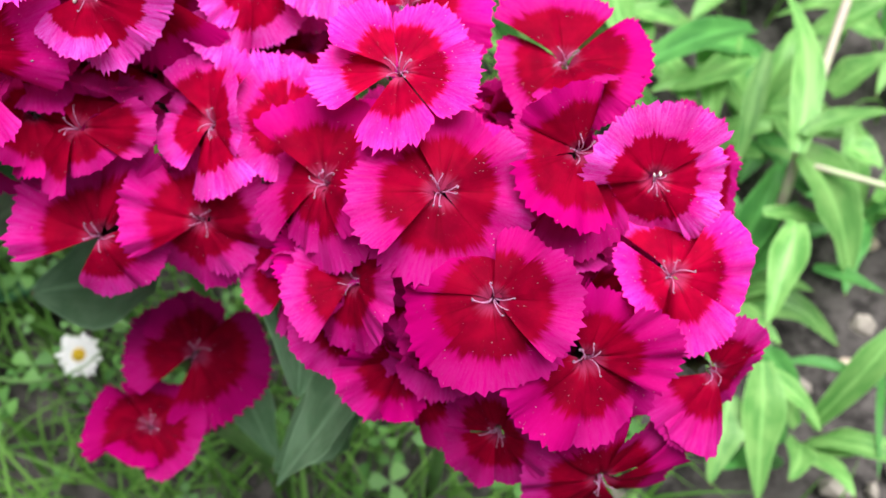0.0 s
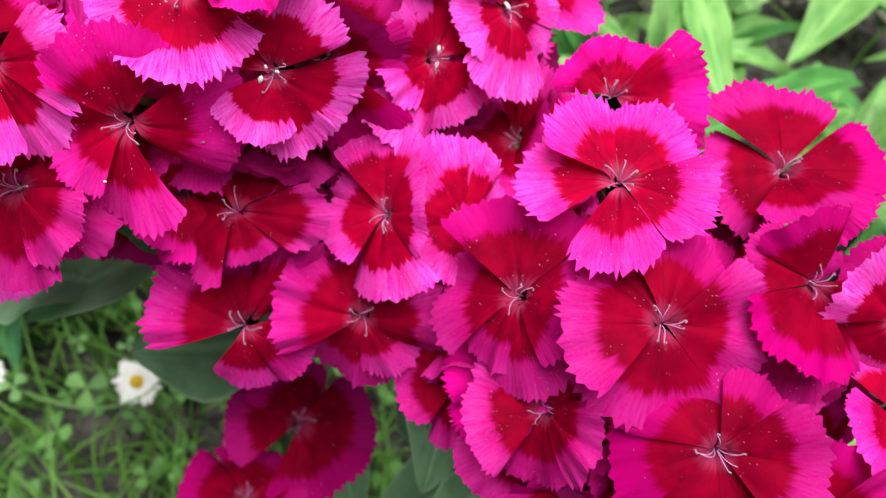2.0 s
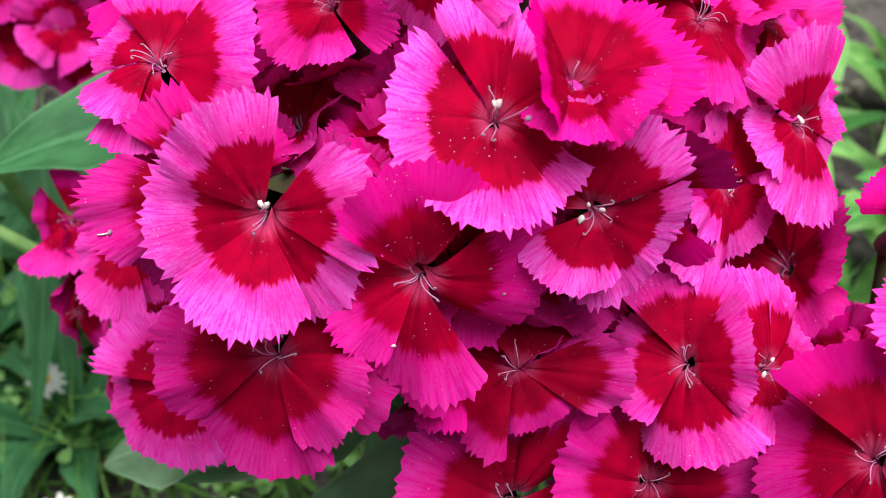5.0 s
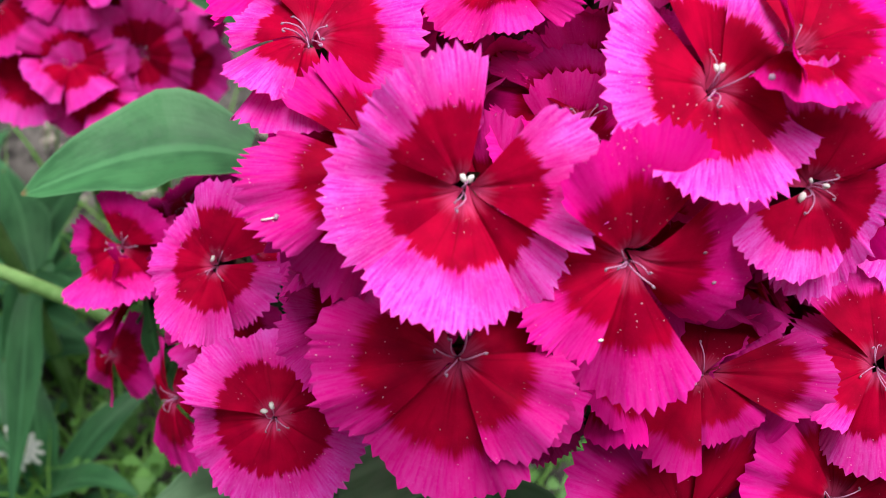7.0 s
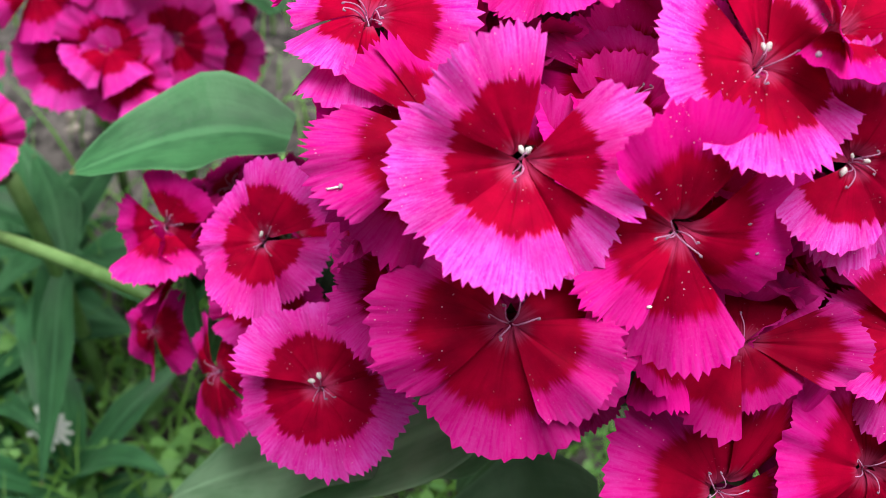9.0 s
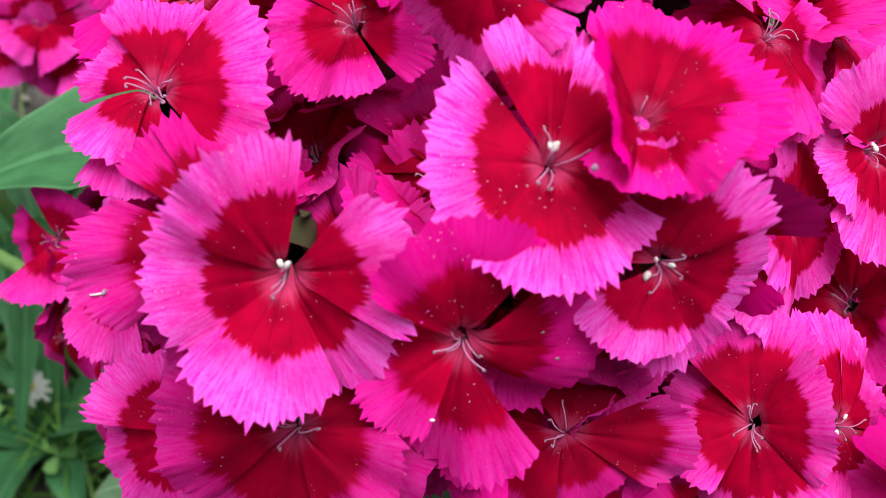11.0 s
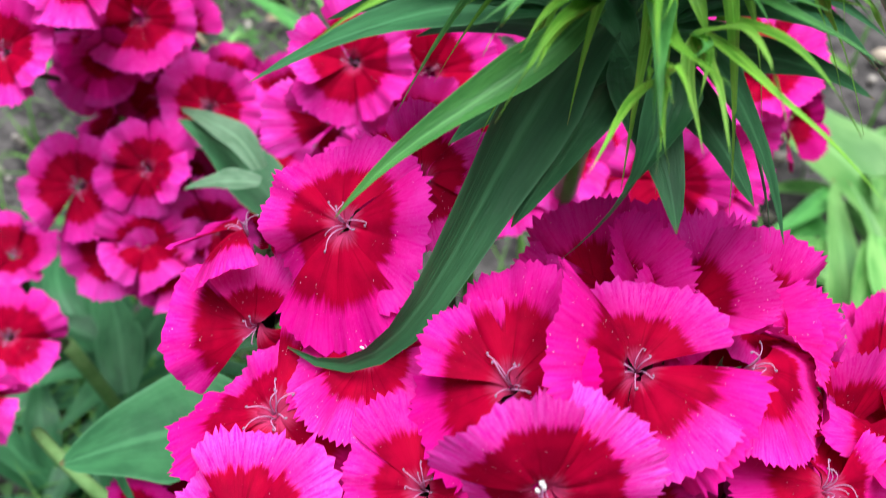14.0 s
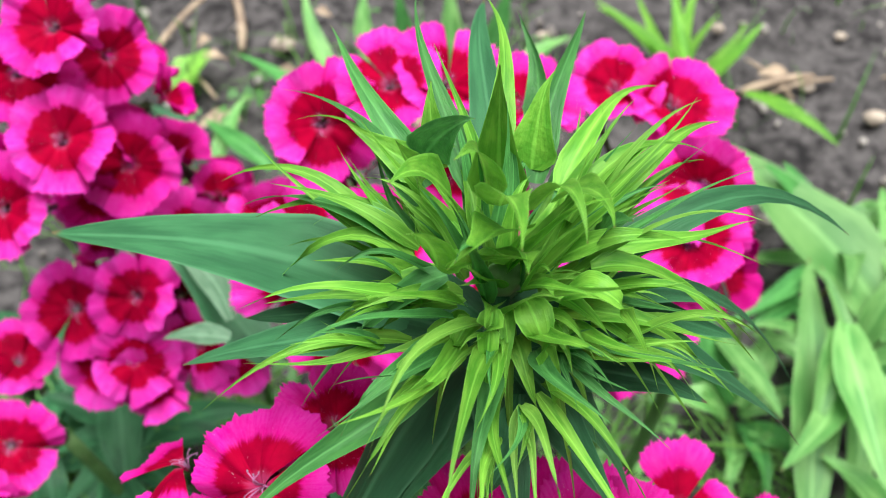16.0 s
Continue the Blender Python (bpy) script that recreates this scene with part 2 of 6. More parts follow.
# ---- building helpers ----
def mesh_of(name, verts, faces, material, uvs=None, smooth=True, index=None):
    me = bpy.data.meshes.new(name)
    me.from_pydata(verts, [], faces)
    for m in material if isinstance(material, tuple) else (material,):
        me.materials.append(m)
    if uvs is not None:
        layer = me.uv_layers.new(name="UVMap")
        loops = np.empty(len(me.loops), dtype=np.int32)
        me.loops.foreach_get("vertex_index", loops)
        layer.data.foreach_set("uv", np.asarray(uvs, dtype=np.float32)[loops].ravel())
    me.polygons.foreach_set("use_smooth", [smooth] * len(me.polygons))
    if index is not None:
        me.polygons.foreach_set("material_index", index)
    me.update()
    return me


def grid_faces(rows, cols, start=0):
    return [(start + i * cols + j, start + i * cols + j + 1, start + (i + 1) * cols + j + 1, start + (i + 1) * cols + j)
            for i in range(rows - 1) for j in range(cols - 1)]


HOME = {}


def under(ob, parent, world_pose=None):
    """Hangs a part under its thing or part, at a pose in the world."""
    at = world_pose if world_pose is not None else Matrix.Identity(4)
    ob.parent = parent
    ob.matrix_parent_inverse = HOME[parent.name].inverted()
    ob.matrix_basis = at
    HOME[ob.name] = at
    return ob


def axes_of(n, x):
    """A rotation whose z is n and whose x lies nearest to the given way."""
    n = Vector(n).normalized()
    x = (Vector(x) - n * n.dot(Vector(x))).normalized()
    return Matrix((x, n.cross(x), n)).transposed().to_4x4()


def tube(points, radii, sides=6):
    """Vertices and faces of a tube along points, closed at both ends."""
    vs, fs = [], []
    side = Vector((0.3, 0.8, 0.52))
    for i, p in enumerate(points):
        t = (points[min(i + 1, len(points) - 1)] - points[max(i - 1, 0)]).normalized()
        a = (side - t * t.dot(side)).normalized()
        b = t.cross(a)
        vs += [p + radii[i] * (math.cos(2 * math.pi * k / sides) * a + math.sin(2 * math.pi * k / sides) * b) for k in range(sides)]
    for i in range(len(points) - 1):
        for k in range(sides):
            fs.append((i * sides + k, i * sides + (k + 1) % sides, (i + 1) * sides + (k + 1) % sides, (i + 1) * sides + k))
    fs += [tuple(reversed(range(sides))), tuple(range((len(points) - 1) * sides, len(points) * sides))]
    return vs, fs


def bezier(a, b, c, steps):
    return [a * (1 - t) ** 2 + b * 2 * t * (1 - t) + c * t * t for t in (i / steps for i in range(steps + 1))]


# ---- petals: a fan with a narrow claw and a toothed rim ----
def petal_mesh(seed, calm=1.0, narrow=1.0):
    rng = random.Random(seed)
    teeth, per = rng.choice((14, 15, 16, 17, 18)), 4
    cols, rows = teeth * per + 1, 14
    half = rng.uniform(0.66, 0.76) * narrow
    big = rng.uniform(0.055, 0.085) if calm < 1 else rng.uniform(0.035, 0.065)
    heights = [big * rng.choice((rng.uniform(0.25, 0.6), rng.uniform(0.6, 1.0), rng.uniform(1.0, 1.6))) for _ in range(teeth)]
    lean = [rng.choice((0.25, 0.5, 0.5, 0.75)) for _ in range(teeth)]
    cuts = [0.0] + [k / teeth + rng.uniform(-0.34, 0.34) / teeth for k in range(1, teeth)] + [1.0]
    bend, cup = rng.uniform(-0.34, 0.10), rng.uniform(-0.24, 0.17)
    wave, phase, waves = rng.uniform(0.025, 0.07), rng.uniform(0, 6.3), rng.uniform(1.0, 2.4)
    bend, cup, wave = bend * calm, cup * calm, wave * calm
    frill, crimp = rng.uniform(0.010, 0.026) * (0.6 + 0.4 * calm), rng.uniform(3.0, 5.0)
    skew, warp = rng.uniform(-0.06, 0.06), rng.uniform(-0.11, 0.11)
    vs, uv = [], []
    for i in range(rows):
        s = i / (rows - 1)
        s = s ** 0.85
        for j in range(cols):
            k = min(j // per, teeth - 1)
            f = j / per - k
            v = -1 + 2 * (cuts[k] + (cuts[k + 1] - cuts[k]) * f)
            v += warp * math.sin(3.1 * v + phase) * (1 - v * v)
            tooth = heights[k] * (1 - abs(f - lean[k]) / (lean[k] if f < lean[k] else 1 - lean[k]))
            rim = 0.965 - 0.15 * abs(v) ** 3.6 + skew * v + 0.018 * math.sin(5 * v + phase)
            r = s * (rim + tooth * max(0.0, (s - 0.84) / 0.16))
            spread = half * (0.9 + 0.1 * min(1.0, s / 0.5))
            a = v * spread
            z = bend * s ** 2.2 + cup * v * v * s ** 1.5 + wave * s ** 2 * math.sin(waves * math.pi * v + phase)
            z += frill * s ** 3 * math.sin(crimp * math.pi * v + phase * 3) - 0.16 * max(0.0, 1 - s / 0.22) ** 2
            z -= 0.022 * math.exp(-(v / 0.14) ** 2) * (1 - s) * min(1, s * 6)
            vs.append((r * math.cos(a), r * math.sin(a), z))
            uv.append((min(1.0, r / 0.98), (v + 1) / 2))
    return mesh_of("petal", vs, grid_faces(rows, cols), petal_mat, uv)


PETALS = [petal_mesh(100 + i) for i in range(28)]
EVEN_PETALS = [petal_mesh(300 + i, 0.4, 0.94) for i in range(10)]


def stamen_mesh(seed, white):
    """A thread that rises from the throat, leans out and curls at its end, with an anther on it."""
    rng = random.Random(seed)
    reach, rise = (rng.uniform(0.05, 0.13), rng.uniform(0.02, 0.10)) if white else (rng.uniform(0.12, 0.27), rng.uniform(0.05, 0.15))
    tip = Vector((reach, rng.uniform(-0.06, 0.06), rise))
    pts = bezier(Vector((0.015, 0, -0.12)), Vector((reach * rng.uniform(0.1, 0.5), rng.uniform(-0.08, 0.08), rise * rng.uniform(1.1, 1.8))), tip, 7)
    if not white:
        curl, way, turn = rng.uniform(0.006, 0.018), rng.choice((-1, 1)), rng.uniform(1.2, 3.6)
        ahead = (pts[-1] - pts[-2]).normalized()
        side = Vector((-ahead.y, ahead.x, 0)).normalized() * way
        for q in range(1, 6):
            a = turn * q / 5
            pts.append(tip + ahead * curl * math.sin(a) + side * curl * (1 - math.cos(a)))
    n_pts = len(pts)
    vs, fs = tube(pts, [0.0072 - 0.0028 * i / (n_pts - 1) for i in range(n_pts)], 5)
    n = len(fs)
    ball = bmesh.new()
    bmesh.ops.create_icosphere(ball, subdivisions=2 if white else 1, radius=1.0)
    k = len(vs)
    fat = rng.uniform(0.022, 0.030) if white else 0.012
    turn = Euler((0.4, rng.uniform(-0.6, 0.6), rng.uniform(-1, 1))).to_matrix()
    for v in ball.verts:
        lump = 1 + (0.35 * noise.noise(v.co * 2.2 + Vector((seed, 0, 0))) if white else 0)
        vs.append(pts[-1] + turn @ Vector((v.co.x * fat * 1.6, v.co.y * fat, v.co.z * fat * 0.85)) * lump)
    fs += [tuple(k + v.index for v in f.verts) for f in ball.faces]
    ball.free()
    return mesh_of("stamen", vs, fs, (filament_mat, anther_mat if white else anther_dark_mat), None, True, [0] * n + [1] * (len(fs) - n))


STAMENS = [stamen_mesh(40 + i, False) for i in range(11)]
WHITE_STAMENS = [stamen_mesh(70 + i, True) for i in range(5)]


def calyx_mesh(seed):
    """The green tube under a flower with five pointed teeth, z up, one unit long."""
    rng = random.Random(seed)
    vs, fs, n = [], [], 10
    for z, r in ((-1.0, 0.07), (-0.9, 0.12), (-0.55, 0.135), (-0.2, 0.12), (-0.1, 0.12)):
        vs += [Vector((r * math.cos(2 * math.pi * k / n), r * math.sin(2 * math.pi * k / n), z)) for k in range(n)]
    fs = [(i * n + k, i * n + (k + 1) % n, (i + 1) * n + (k + 1) % n, (i + 1) * n + k) for i in range(4) for k in range(n)]
    for k in range(0, n, 2):
        a = 2 * math.pi * (k + 0.5) / n
        vs.append(Vector((0.17 * math.cos(a), 0.17 * math.sin(a), -0.03)))
        fs.append((40 + k, 40 + (k + 1) % n, len(vs) - 1))
    for k in range(2):
        a = rng.uniform(0, 6.3)
        o, w = Vector((math.cos(a), math.sin(a), 0)), Vector((-math.sin(a), math.cos(a), 0)) * 0.05
        b = len(vs)
        vs += [o * 0.1 - w + Vector((0, 0, -0.95)), o * 0.1 + w + Vector((0, 0, -0.95)), o * 0.22 + w * 0.7 + Vector((0, 0, -0.5)),
               o * 0.22 - w * 0.7 + Vector((0, 0, -0.5)), o * 0.27 + Vector((0, 0, -0.2))]
        fs += [(b, b + 1, b + 2, b + 3), (b + 3, b + 2, b + 4)]
    return mesh_of("flower", vs, fs, calyx_mat)


CALYXES = [calyx_mesh(i) for i in range(3)]
pick = random.Random(7)


def bloom(head, place, face, size, pale, reach, white, pigment_shade, petals):
    """One flower on its calyx. petals: bearing clockwise from the upper side, lift from the flower's plane, relative length."""
    n = Vector(face).normalized()
    ref = Vector((0, 0, 1)) if abs(n.z) < 0.9 else Vector((0, 1, 0))
    up = (ref - n * n.dot(ref)).normalized()
    side = up.cross(n)
    at = Matrix.Translation(place)
    flower = under(new("flower", pick.choice(CALYXES)), head, at @ axes_of(n, up) @ pose(0, 0, -0.0035) @ Matrix.Diagonal((0.016, 0.016, 0.019, 1)))
    low = Vector(place) - n * 0.021
    hub = HUBS[head.name]
    v, f = tube(bezier(low, (low * 0.5 + hub * 0.5) - n * 0.003, hub, 5), [0.0011, 0.0010, 0.0010, 0.0010, 0.0012, 0.0014], 5)
    under(new("pedicel", mesh_of("pedicel", v, f, calyx_mat)), flower)
    for bearing, lift, length, *broad in petals:
        b, e = radians(bearing), radians(lift)
        out = math.cos(b) * up + math.sin(b) * side
        way = math.cos(e) * out + math.sin(e) * n
        top = math.cos(e) * n - math.sin(e) * out
        s = size * length * 1.03
        p = under(new("petal", pick.choice(EVEN_PETALS if pigment_shade < 0.15 else PETALS)), flower,
                  at @ axes_of(top, way) @ pose(0, 0, 0, min(22, max(-12, pick.gauss(6, 9)))) @ Matrix.Diagonal((s, s * (broad[0] if broad else 1.0) * pick.uniform(0.98, 1.05), s, 1)))
        p.color = (min(1.0, max(0.0, pale + pick.uniform(-0.15, 0.12))), reach + 0.03 + pick.uniform(-0.04, 0.04), pigment_shade, 1)
    for k in range(7 if white == 9 else pick.choice((4, 5, 6, 7))):
        kind = WHITE_STAMENS if k < white and 1 < white < 9 else STAMENS
        s = size * (pick.uniform(0.95, 1.25) if white == 9 else pick.uniform(0.75, 1.1))
        under(new("stamen", pick.choice(kind)), flower,
              at @ axes_of(n, up) @ pose(0, 0, 0, 0, 0, k * 65 + pick.uniform(-45, 45)) @ Matrix.Diagonal((s, s, s, 1)))
    return flower


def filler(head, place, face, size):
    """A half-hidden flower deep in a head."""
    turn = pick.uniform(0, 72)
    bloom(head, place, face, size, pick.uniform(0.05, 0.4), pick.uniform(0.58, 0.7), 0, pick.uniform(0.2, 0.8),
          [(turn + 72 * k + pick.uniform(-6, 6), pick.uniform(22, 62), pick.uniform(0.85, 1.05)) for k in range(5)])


def leaf_mesh(base, tip, width, arch, material, inward=None, twist=0.0, fold=0.22, peak=0.42, sway=0.0, hook=0.0, taper=0.55, course=None):
    """A pointed lance-shaped blade with a keel, bowed between its base and its tip."""
    base, tip = Vector(base), Vector(tip)
    span = (tip - base).length
    mid = base * 0.58 + tip * 0.42 + Vector((0, 0, arch * span * 2)) + (tip - base).cross(Vector((0, 0, 1))) * sway
    pts = course or bezier(base, mid, tip, 12)
    side, turn = (tip - base).cross(Vector((0.2, 0.1, 1))) * 0.035, 700 * (base.x + 2 * base.y + tip.z)
    pts = [p + side * math.sin(5.2 * i / 12 + turn) * (i / 12) ** 1.5 for i, p in enumerate(pts)]
    pts = [p + Vector((0, 0, -hook * span * max(0.0, (i / 12 - 0.45) / 0.55) ** 2)) for i, p in enumerate(pts)]
    vs, uv = [], []
    lean = Vector(inward) if inward is not None else Vector((0, 0, 0))
    for i, p in enumerate(pts):
        s = i / 12
        t = (pts[min(i + 1, 12)] - pts[max(i - 1, 0)]).normalized()
        n = Vector((0, 0, 1)) + lean
        n = (n - t * t.dot(n)).normalized()
        w = t.cross(n)
        w, n = (w * math.cos(twist * s) + n * math.sin(twist * s)), (n * math.cos(twist * s) - w * math.sin(twist * s))
        if s < peak:
            r = width / 2 * (0.45 + 0.55 * math.sin(s / peak * math.pi / 2))
        else:
            q = (s - peak) / (1 - peak)
            r = width / 2 * max(0.02, (1 - q) ** taper * (1 - 0.35 * q))
        for v in (-1, -0.55, 0, 0.55, 1):
            vs.append(p + w * r * v + n * (abs(v) ** 1.3 * r * fold + 0.09 * r * math.sin(13 * s + 3 * v + turn) * abs(v)))
            uv.append((s, (v + 1) / 2))
    return mesh_of("leaf", vs, grid_faces(13, 5), material, uv)


CROWN = Vector((-0.066, 0.190, 0.350))


def winding(points):
    """Thirteen even steps along a smooth line through the points given."""
    points = [Vector(p) for p in points]
    marks = [0.0]
    for a, b in zip(points, points[1:]):
        marks.append(marks[-1] + (b - a).length)
    line = []
    for i in range(13):
        s, p = marks[-1] * i / 12, Vector((0, 0, 0))
        for j, q in enumerate(points):
            share = 1.0
            for k, mark in enumerate(marks):
                if k != j:
                    share *= (s - mark) / (marks[j] - mark)
            p += q * share
        line.append(p)
    return line


def leaf(plant, base, tip, width, arch, material, sway=0.0):
    tip = Vector(tip)
    flat = Vector((tip.x - CROWN.x, tip.y - CROWN.y, 0))
    if plant is crown and material is leaf_mid and tip.y > 0.17 and pick.random() < 0.6:
        material = leaf_young
    if base is None:
        if material is leaf_old:
            base = CROWN + flat.normalized() * 0.004 - Vector((0, 0, 0.016))
            ob = new("leaf", leaf_mesh(base, tip, width * 0.82, arch * 1.25, material, -flat.normalized() * 0.25, pick.uniform(-0.25, 0.25), 0.18, 0.40, sway))
            return under(ob, plant)
        else:
            base = CROWN + flat * pick.uniform(0.22, 0.42) + Vector((0, 0, pick.uniform(-0.006, 0.006)))
        inward = -flat.normalized() * 0.8
        width *= 0.5
        arch *= 1.35
    elif plant is crown:
        inward = -flat.normalized() * 0.8
        width *= 0.85
    else:
        inward = None
    ob = under(new("leaf", leaf_mesh(base, tip, width, arch, material, inward, pick.uniform(-0.9, 0.9) if plant is crown else pick.uniform(-0.3, 0.3), pick.uniform(0.15, 0.45), 0.16 if plant is crown else 0.45, sway or pick.uniform(-0.16, 0.16), pick.uniform(-0.08, 0.12) if plant is crown else 0.0, 1.0 if plant is crown else 0.55)), plant)
    return ob


def stem(plant, points, radius, material=None, name="stem"):
    a, b, c = [Vector(p) for p in points]
    vs, fs = tube(bezier(a, b, c, 10), [radius] * 11, 8)
    return under(new(name, mesh_of(name, vs, fs, material or stem_mat)), plant)


def plant(name, place, label, group="flowering sweet williams"):
    ob = new(name)
    ob.location = place
    ob.empty_display_size = 0.02
    HOME[ob.name] = Matrix.Translation(place)
    return tagged(ob, label, "flower", group)


# ---- ground ----
def ground():
    """One sheet out to the horizon, finer and lumpy under the plants."""
    xs = [-60, -20, -6, -2, -1] + [-0.6 + 0.012 * i for i in range(101)] + [1, 2, 6, 20, 60]
    ys = [-60, -20, -6, -2, -0.6] + [-0.1 + 0.012 * i for i in range(101)] + [1.6, 2.4, 6, 20, 60]
    vs = []
    for x in xs:
        for y in ys:
            near = 1.0 if -0.7 < x < 0.7 and -0.2 < y < 1.2 else 0.0
            z = near * (0.008 * noise.noise((x * 14, y * 14, 0)) + 0.006 * noise.noise((x * 45, y * 45, 3)) - 0.006)
            vs.append((x, y, z))
    tagged(new("ground", mesh_of("ground", vs, grid_faces(len(xs), len(ys)), soil_mat)),
           "dark crumbly garden soil under the plants", "ground", kind="structure")


ground()

rng = random.Random(11)


def blades(name, count, where, low, high, width, label):
    vs, fs, uv = [], [], []
    for _ in range(count):
        x, y = where()
        h, a = rng.uniform(low, high), rng.uniform(0, 6.28)
        d = Vector((math.cos(a), math.sin(a), 0))
        w = Vector((-d.y, d.x, 0)) * width * rng.uniform(0.6, 1.2)
        reach = rng.uniform(0.2, 0.9) * h
        k = len(vs)
        for i in range(5):
            s = i / 4
            p = Vector((x, y, -0.004)) + d * reach * s ** 1.8 + Vector((0, 0, h * (s - 0.25 * s ** 3)))
            r = (1 - s) ** 0.6 if s < 1 else 0.05
            vs += [p - w * r, p + w * r]
        fs += [(k + 2 * i, k + 2 * i + 1, k + 2 * i + 3, k + 2 * i + 2) for i in range(4)]
    tagged(new(name, mesh_of(name, vs, fs, grass_mat)), label, "grass", kind="stuff")


def lawn():
    while True:
        x, y = rng.uniform(-0.85, 0.14), rng.uniform(-0.3, 0.62)
        edge = 0.09 - 0.35 * max(0, y - 0.2) + 0.05 * noise.noise((x * 9, y * 9, 5))
        if x < edge and (y < 0.34 + 0.06 * noise.noise((x * 8, 1, 2)) or rng.random() < 0.10):
            return x, y


def bed():
    return rng.uniform(0.05, 0.5), rng.uniform(0.0, 0.8)


blades("grass", 15500, lawn, 0.025, 0.075, 0.0011, "green lawn grass of thin uneven blades")
blades("grass", 260, bed, 0.02, 0.07, 0.0012, "sparse young grass blades on bare soil")


def clover():
    vs, fs = [], []
    for _ in range(2500):
        x, y = lawn()
        z, size = rng.uniform(0.012, 0.045), rng.uniform(0.004, 0.0085)
        tilt = Euler((rng.uniform(-0.5, 0.5), rng.uniform(-0.5, 0.5), rng.uniform(0, 6.3))).to_matrix()
        for k in range(3):
            a = 2.094 * k
            b = len(vs)
            for q, r in ((0, 0.0), (-0.55, 0.7), (-0.42, 1.0), (0, 1.06), (0.42, 1.0), (0.55, 0.7)):
                vs.append(Vector((x, y, z)) + tilt @ Vector((math.cos(a + q) * r * size, math.sin(a + q) * r * size, 0.12 * size * abs(q))))
            fs += [(b, b + 1, b + 2, b + 3), (b, b + 3, b + 4, b + 5)]
    tagged(new("clover", mesh_of("clover", vs, fs, clover_mat)), "small round clover leaves among the grass", "clover", kind="stuff")


clover()


def pebbles():
    vs, fs = [], []
    ball = bmesh.new()
    bmesh.ops.create_icosphere(ball, subdivisions=1, radius=1.0)
    co = [v.co.copy() for v in ball.verts]
    tri = [tuple(v.index for v in f.verts) for f in ball.faces]
    ball.free()
    for _ in range(900):
        x, y = rng.uniform(-0.5, 0.5), rng.uniform(0.0, 0.95)
        if x < 0.08 and y < 0.36:
            continue
        size = rng.uniform(0.0015, 0.006) * (2.0 if rng.random() < 0.05 else 1)
        turn = Euler((rng.uniform(0, 6), rng.uniform(0, 6), rng.uniform(0, 6))).to_matrix()
        k = len(vs)
        vs += [Vector((x, y, size * 0.2 - 0.004)) + turn @ Vector((c.x * size, c.y * size * rng.uniform(0.6, 1), c.z * size * 0.6)) for c in co]
        fs += [tuple(k + i for i in f) for f in tri]
    tagged(new("pebbles", mesh_of("pebbles", vs, fs, stone_mat, None, False)), "small grey and tan stones in the soil", "pebbles", kind="stuff")


pebbles()


def litter():
    for k in range(26):
        x, y = rng.uniform(-0.4, 0.3), rng.uniform(0.4, 0.85)
        a, r = rng.uniform(0, 6.28), rng.uniform(0.012, 0.05)
        end = Vector((x + r * math.cos(a), y + r * math.sin(a), 0.004))
        v, f = tube(bezier(Vector((x, y, 0.002)), (Vector((x, y, 0.006)) + end) / 2 + Vector((0, 0, 0.004)), end, 4), [0.0013, 0.0015, 0.0014, 0.0012, 0.0008], 5)
        tagged(new("twig", mesh_of("twig", v, f, straw_mat)), "dry brown twig lying on bare soil", "twig", "twigs on the soil")
    for k in range(16):
        x, y = rng.uniform(-0.4, 0.3), rng.uniform(0.42, 0.85)
        a, r = rng.uniform(0, 6.28), rng.uniform(0.012, 0.028)
        me = leaf_mesh((x, y, 0.003), (x + r * math.cos(a), y + r * math.sin(a), 0.006), r * 0.5, 0.15, straw_mat, None, rng.uniform(-1, 1), 0.4, 0.5)
        tagged(new("dry_leaf", me), "curled dry tan leaf lying on bare soil", "dry leaf", "dry leaves on the soil")


litter()


def stone(place, size):
    """A rounded, slightly lumpy stone half sunk in the soil."""
    ball = bmesh.new()
    bmesh.ops.create_icosphere(ball, subdivisions=3, radius=1.0)
    tall = rng.uniform(0.45, 0.7)
    vs = [Vector((place[0], place[1], size * 0.15)) + Vector((c.co.x * size, c.co.y * size * 0.75, c.co.z * size * tall)) * (1 + 0.22 * noise.noise(c.co * 1.3 + Vector((place[0] * 90, 0, 0)))) for c in ball.verts]
    fs = [tuple(v.index for v in f.verts) for f in ball.faces]
    ball.free()
    tagged(new("stone", mesh_of("stone", vs, fs, pale_stone_mat)), "pale tan rounded stone half sunk in soil", "stone", "stones in the soil")


def stick(a, b, thick, label):
    a, b = Vector((*a, 0.004)), Vector((*b, 0.006))
    bend = Vector((b.y - a.y, a.x - b.x, 0)) * rng.uniform(-0.12, 0.12)
    v, f = tube(bezier(a, (a + b) / 2 + bend + Vector((0, 0, 0.004)), b, 8), [thick * q for q in (0.7, 1, 1.1, 1, 0.95, 1, 0.9, 0.7, 0.4)], 7)
    tagged(new("stick", mesh_of("stick", v, f, straw_mat)), label, "stick", "twigs on the soil")


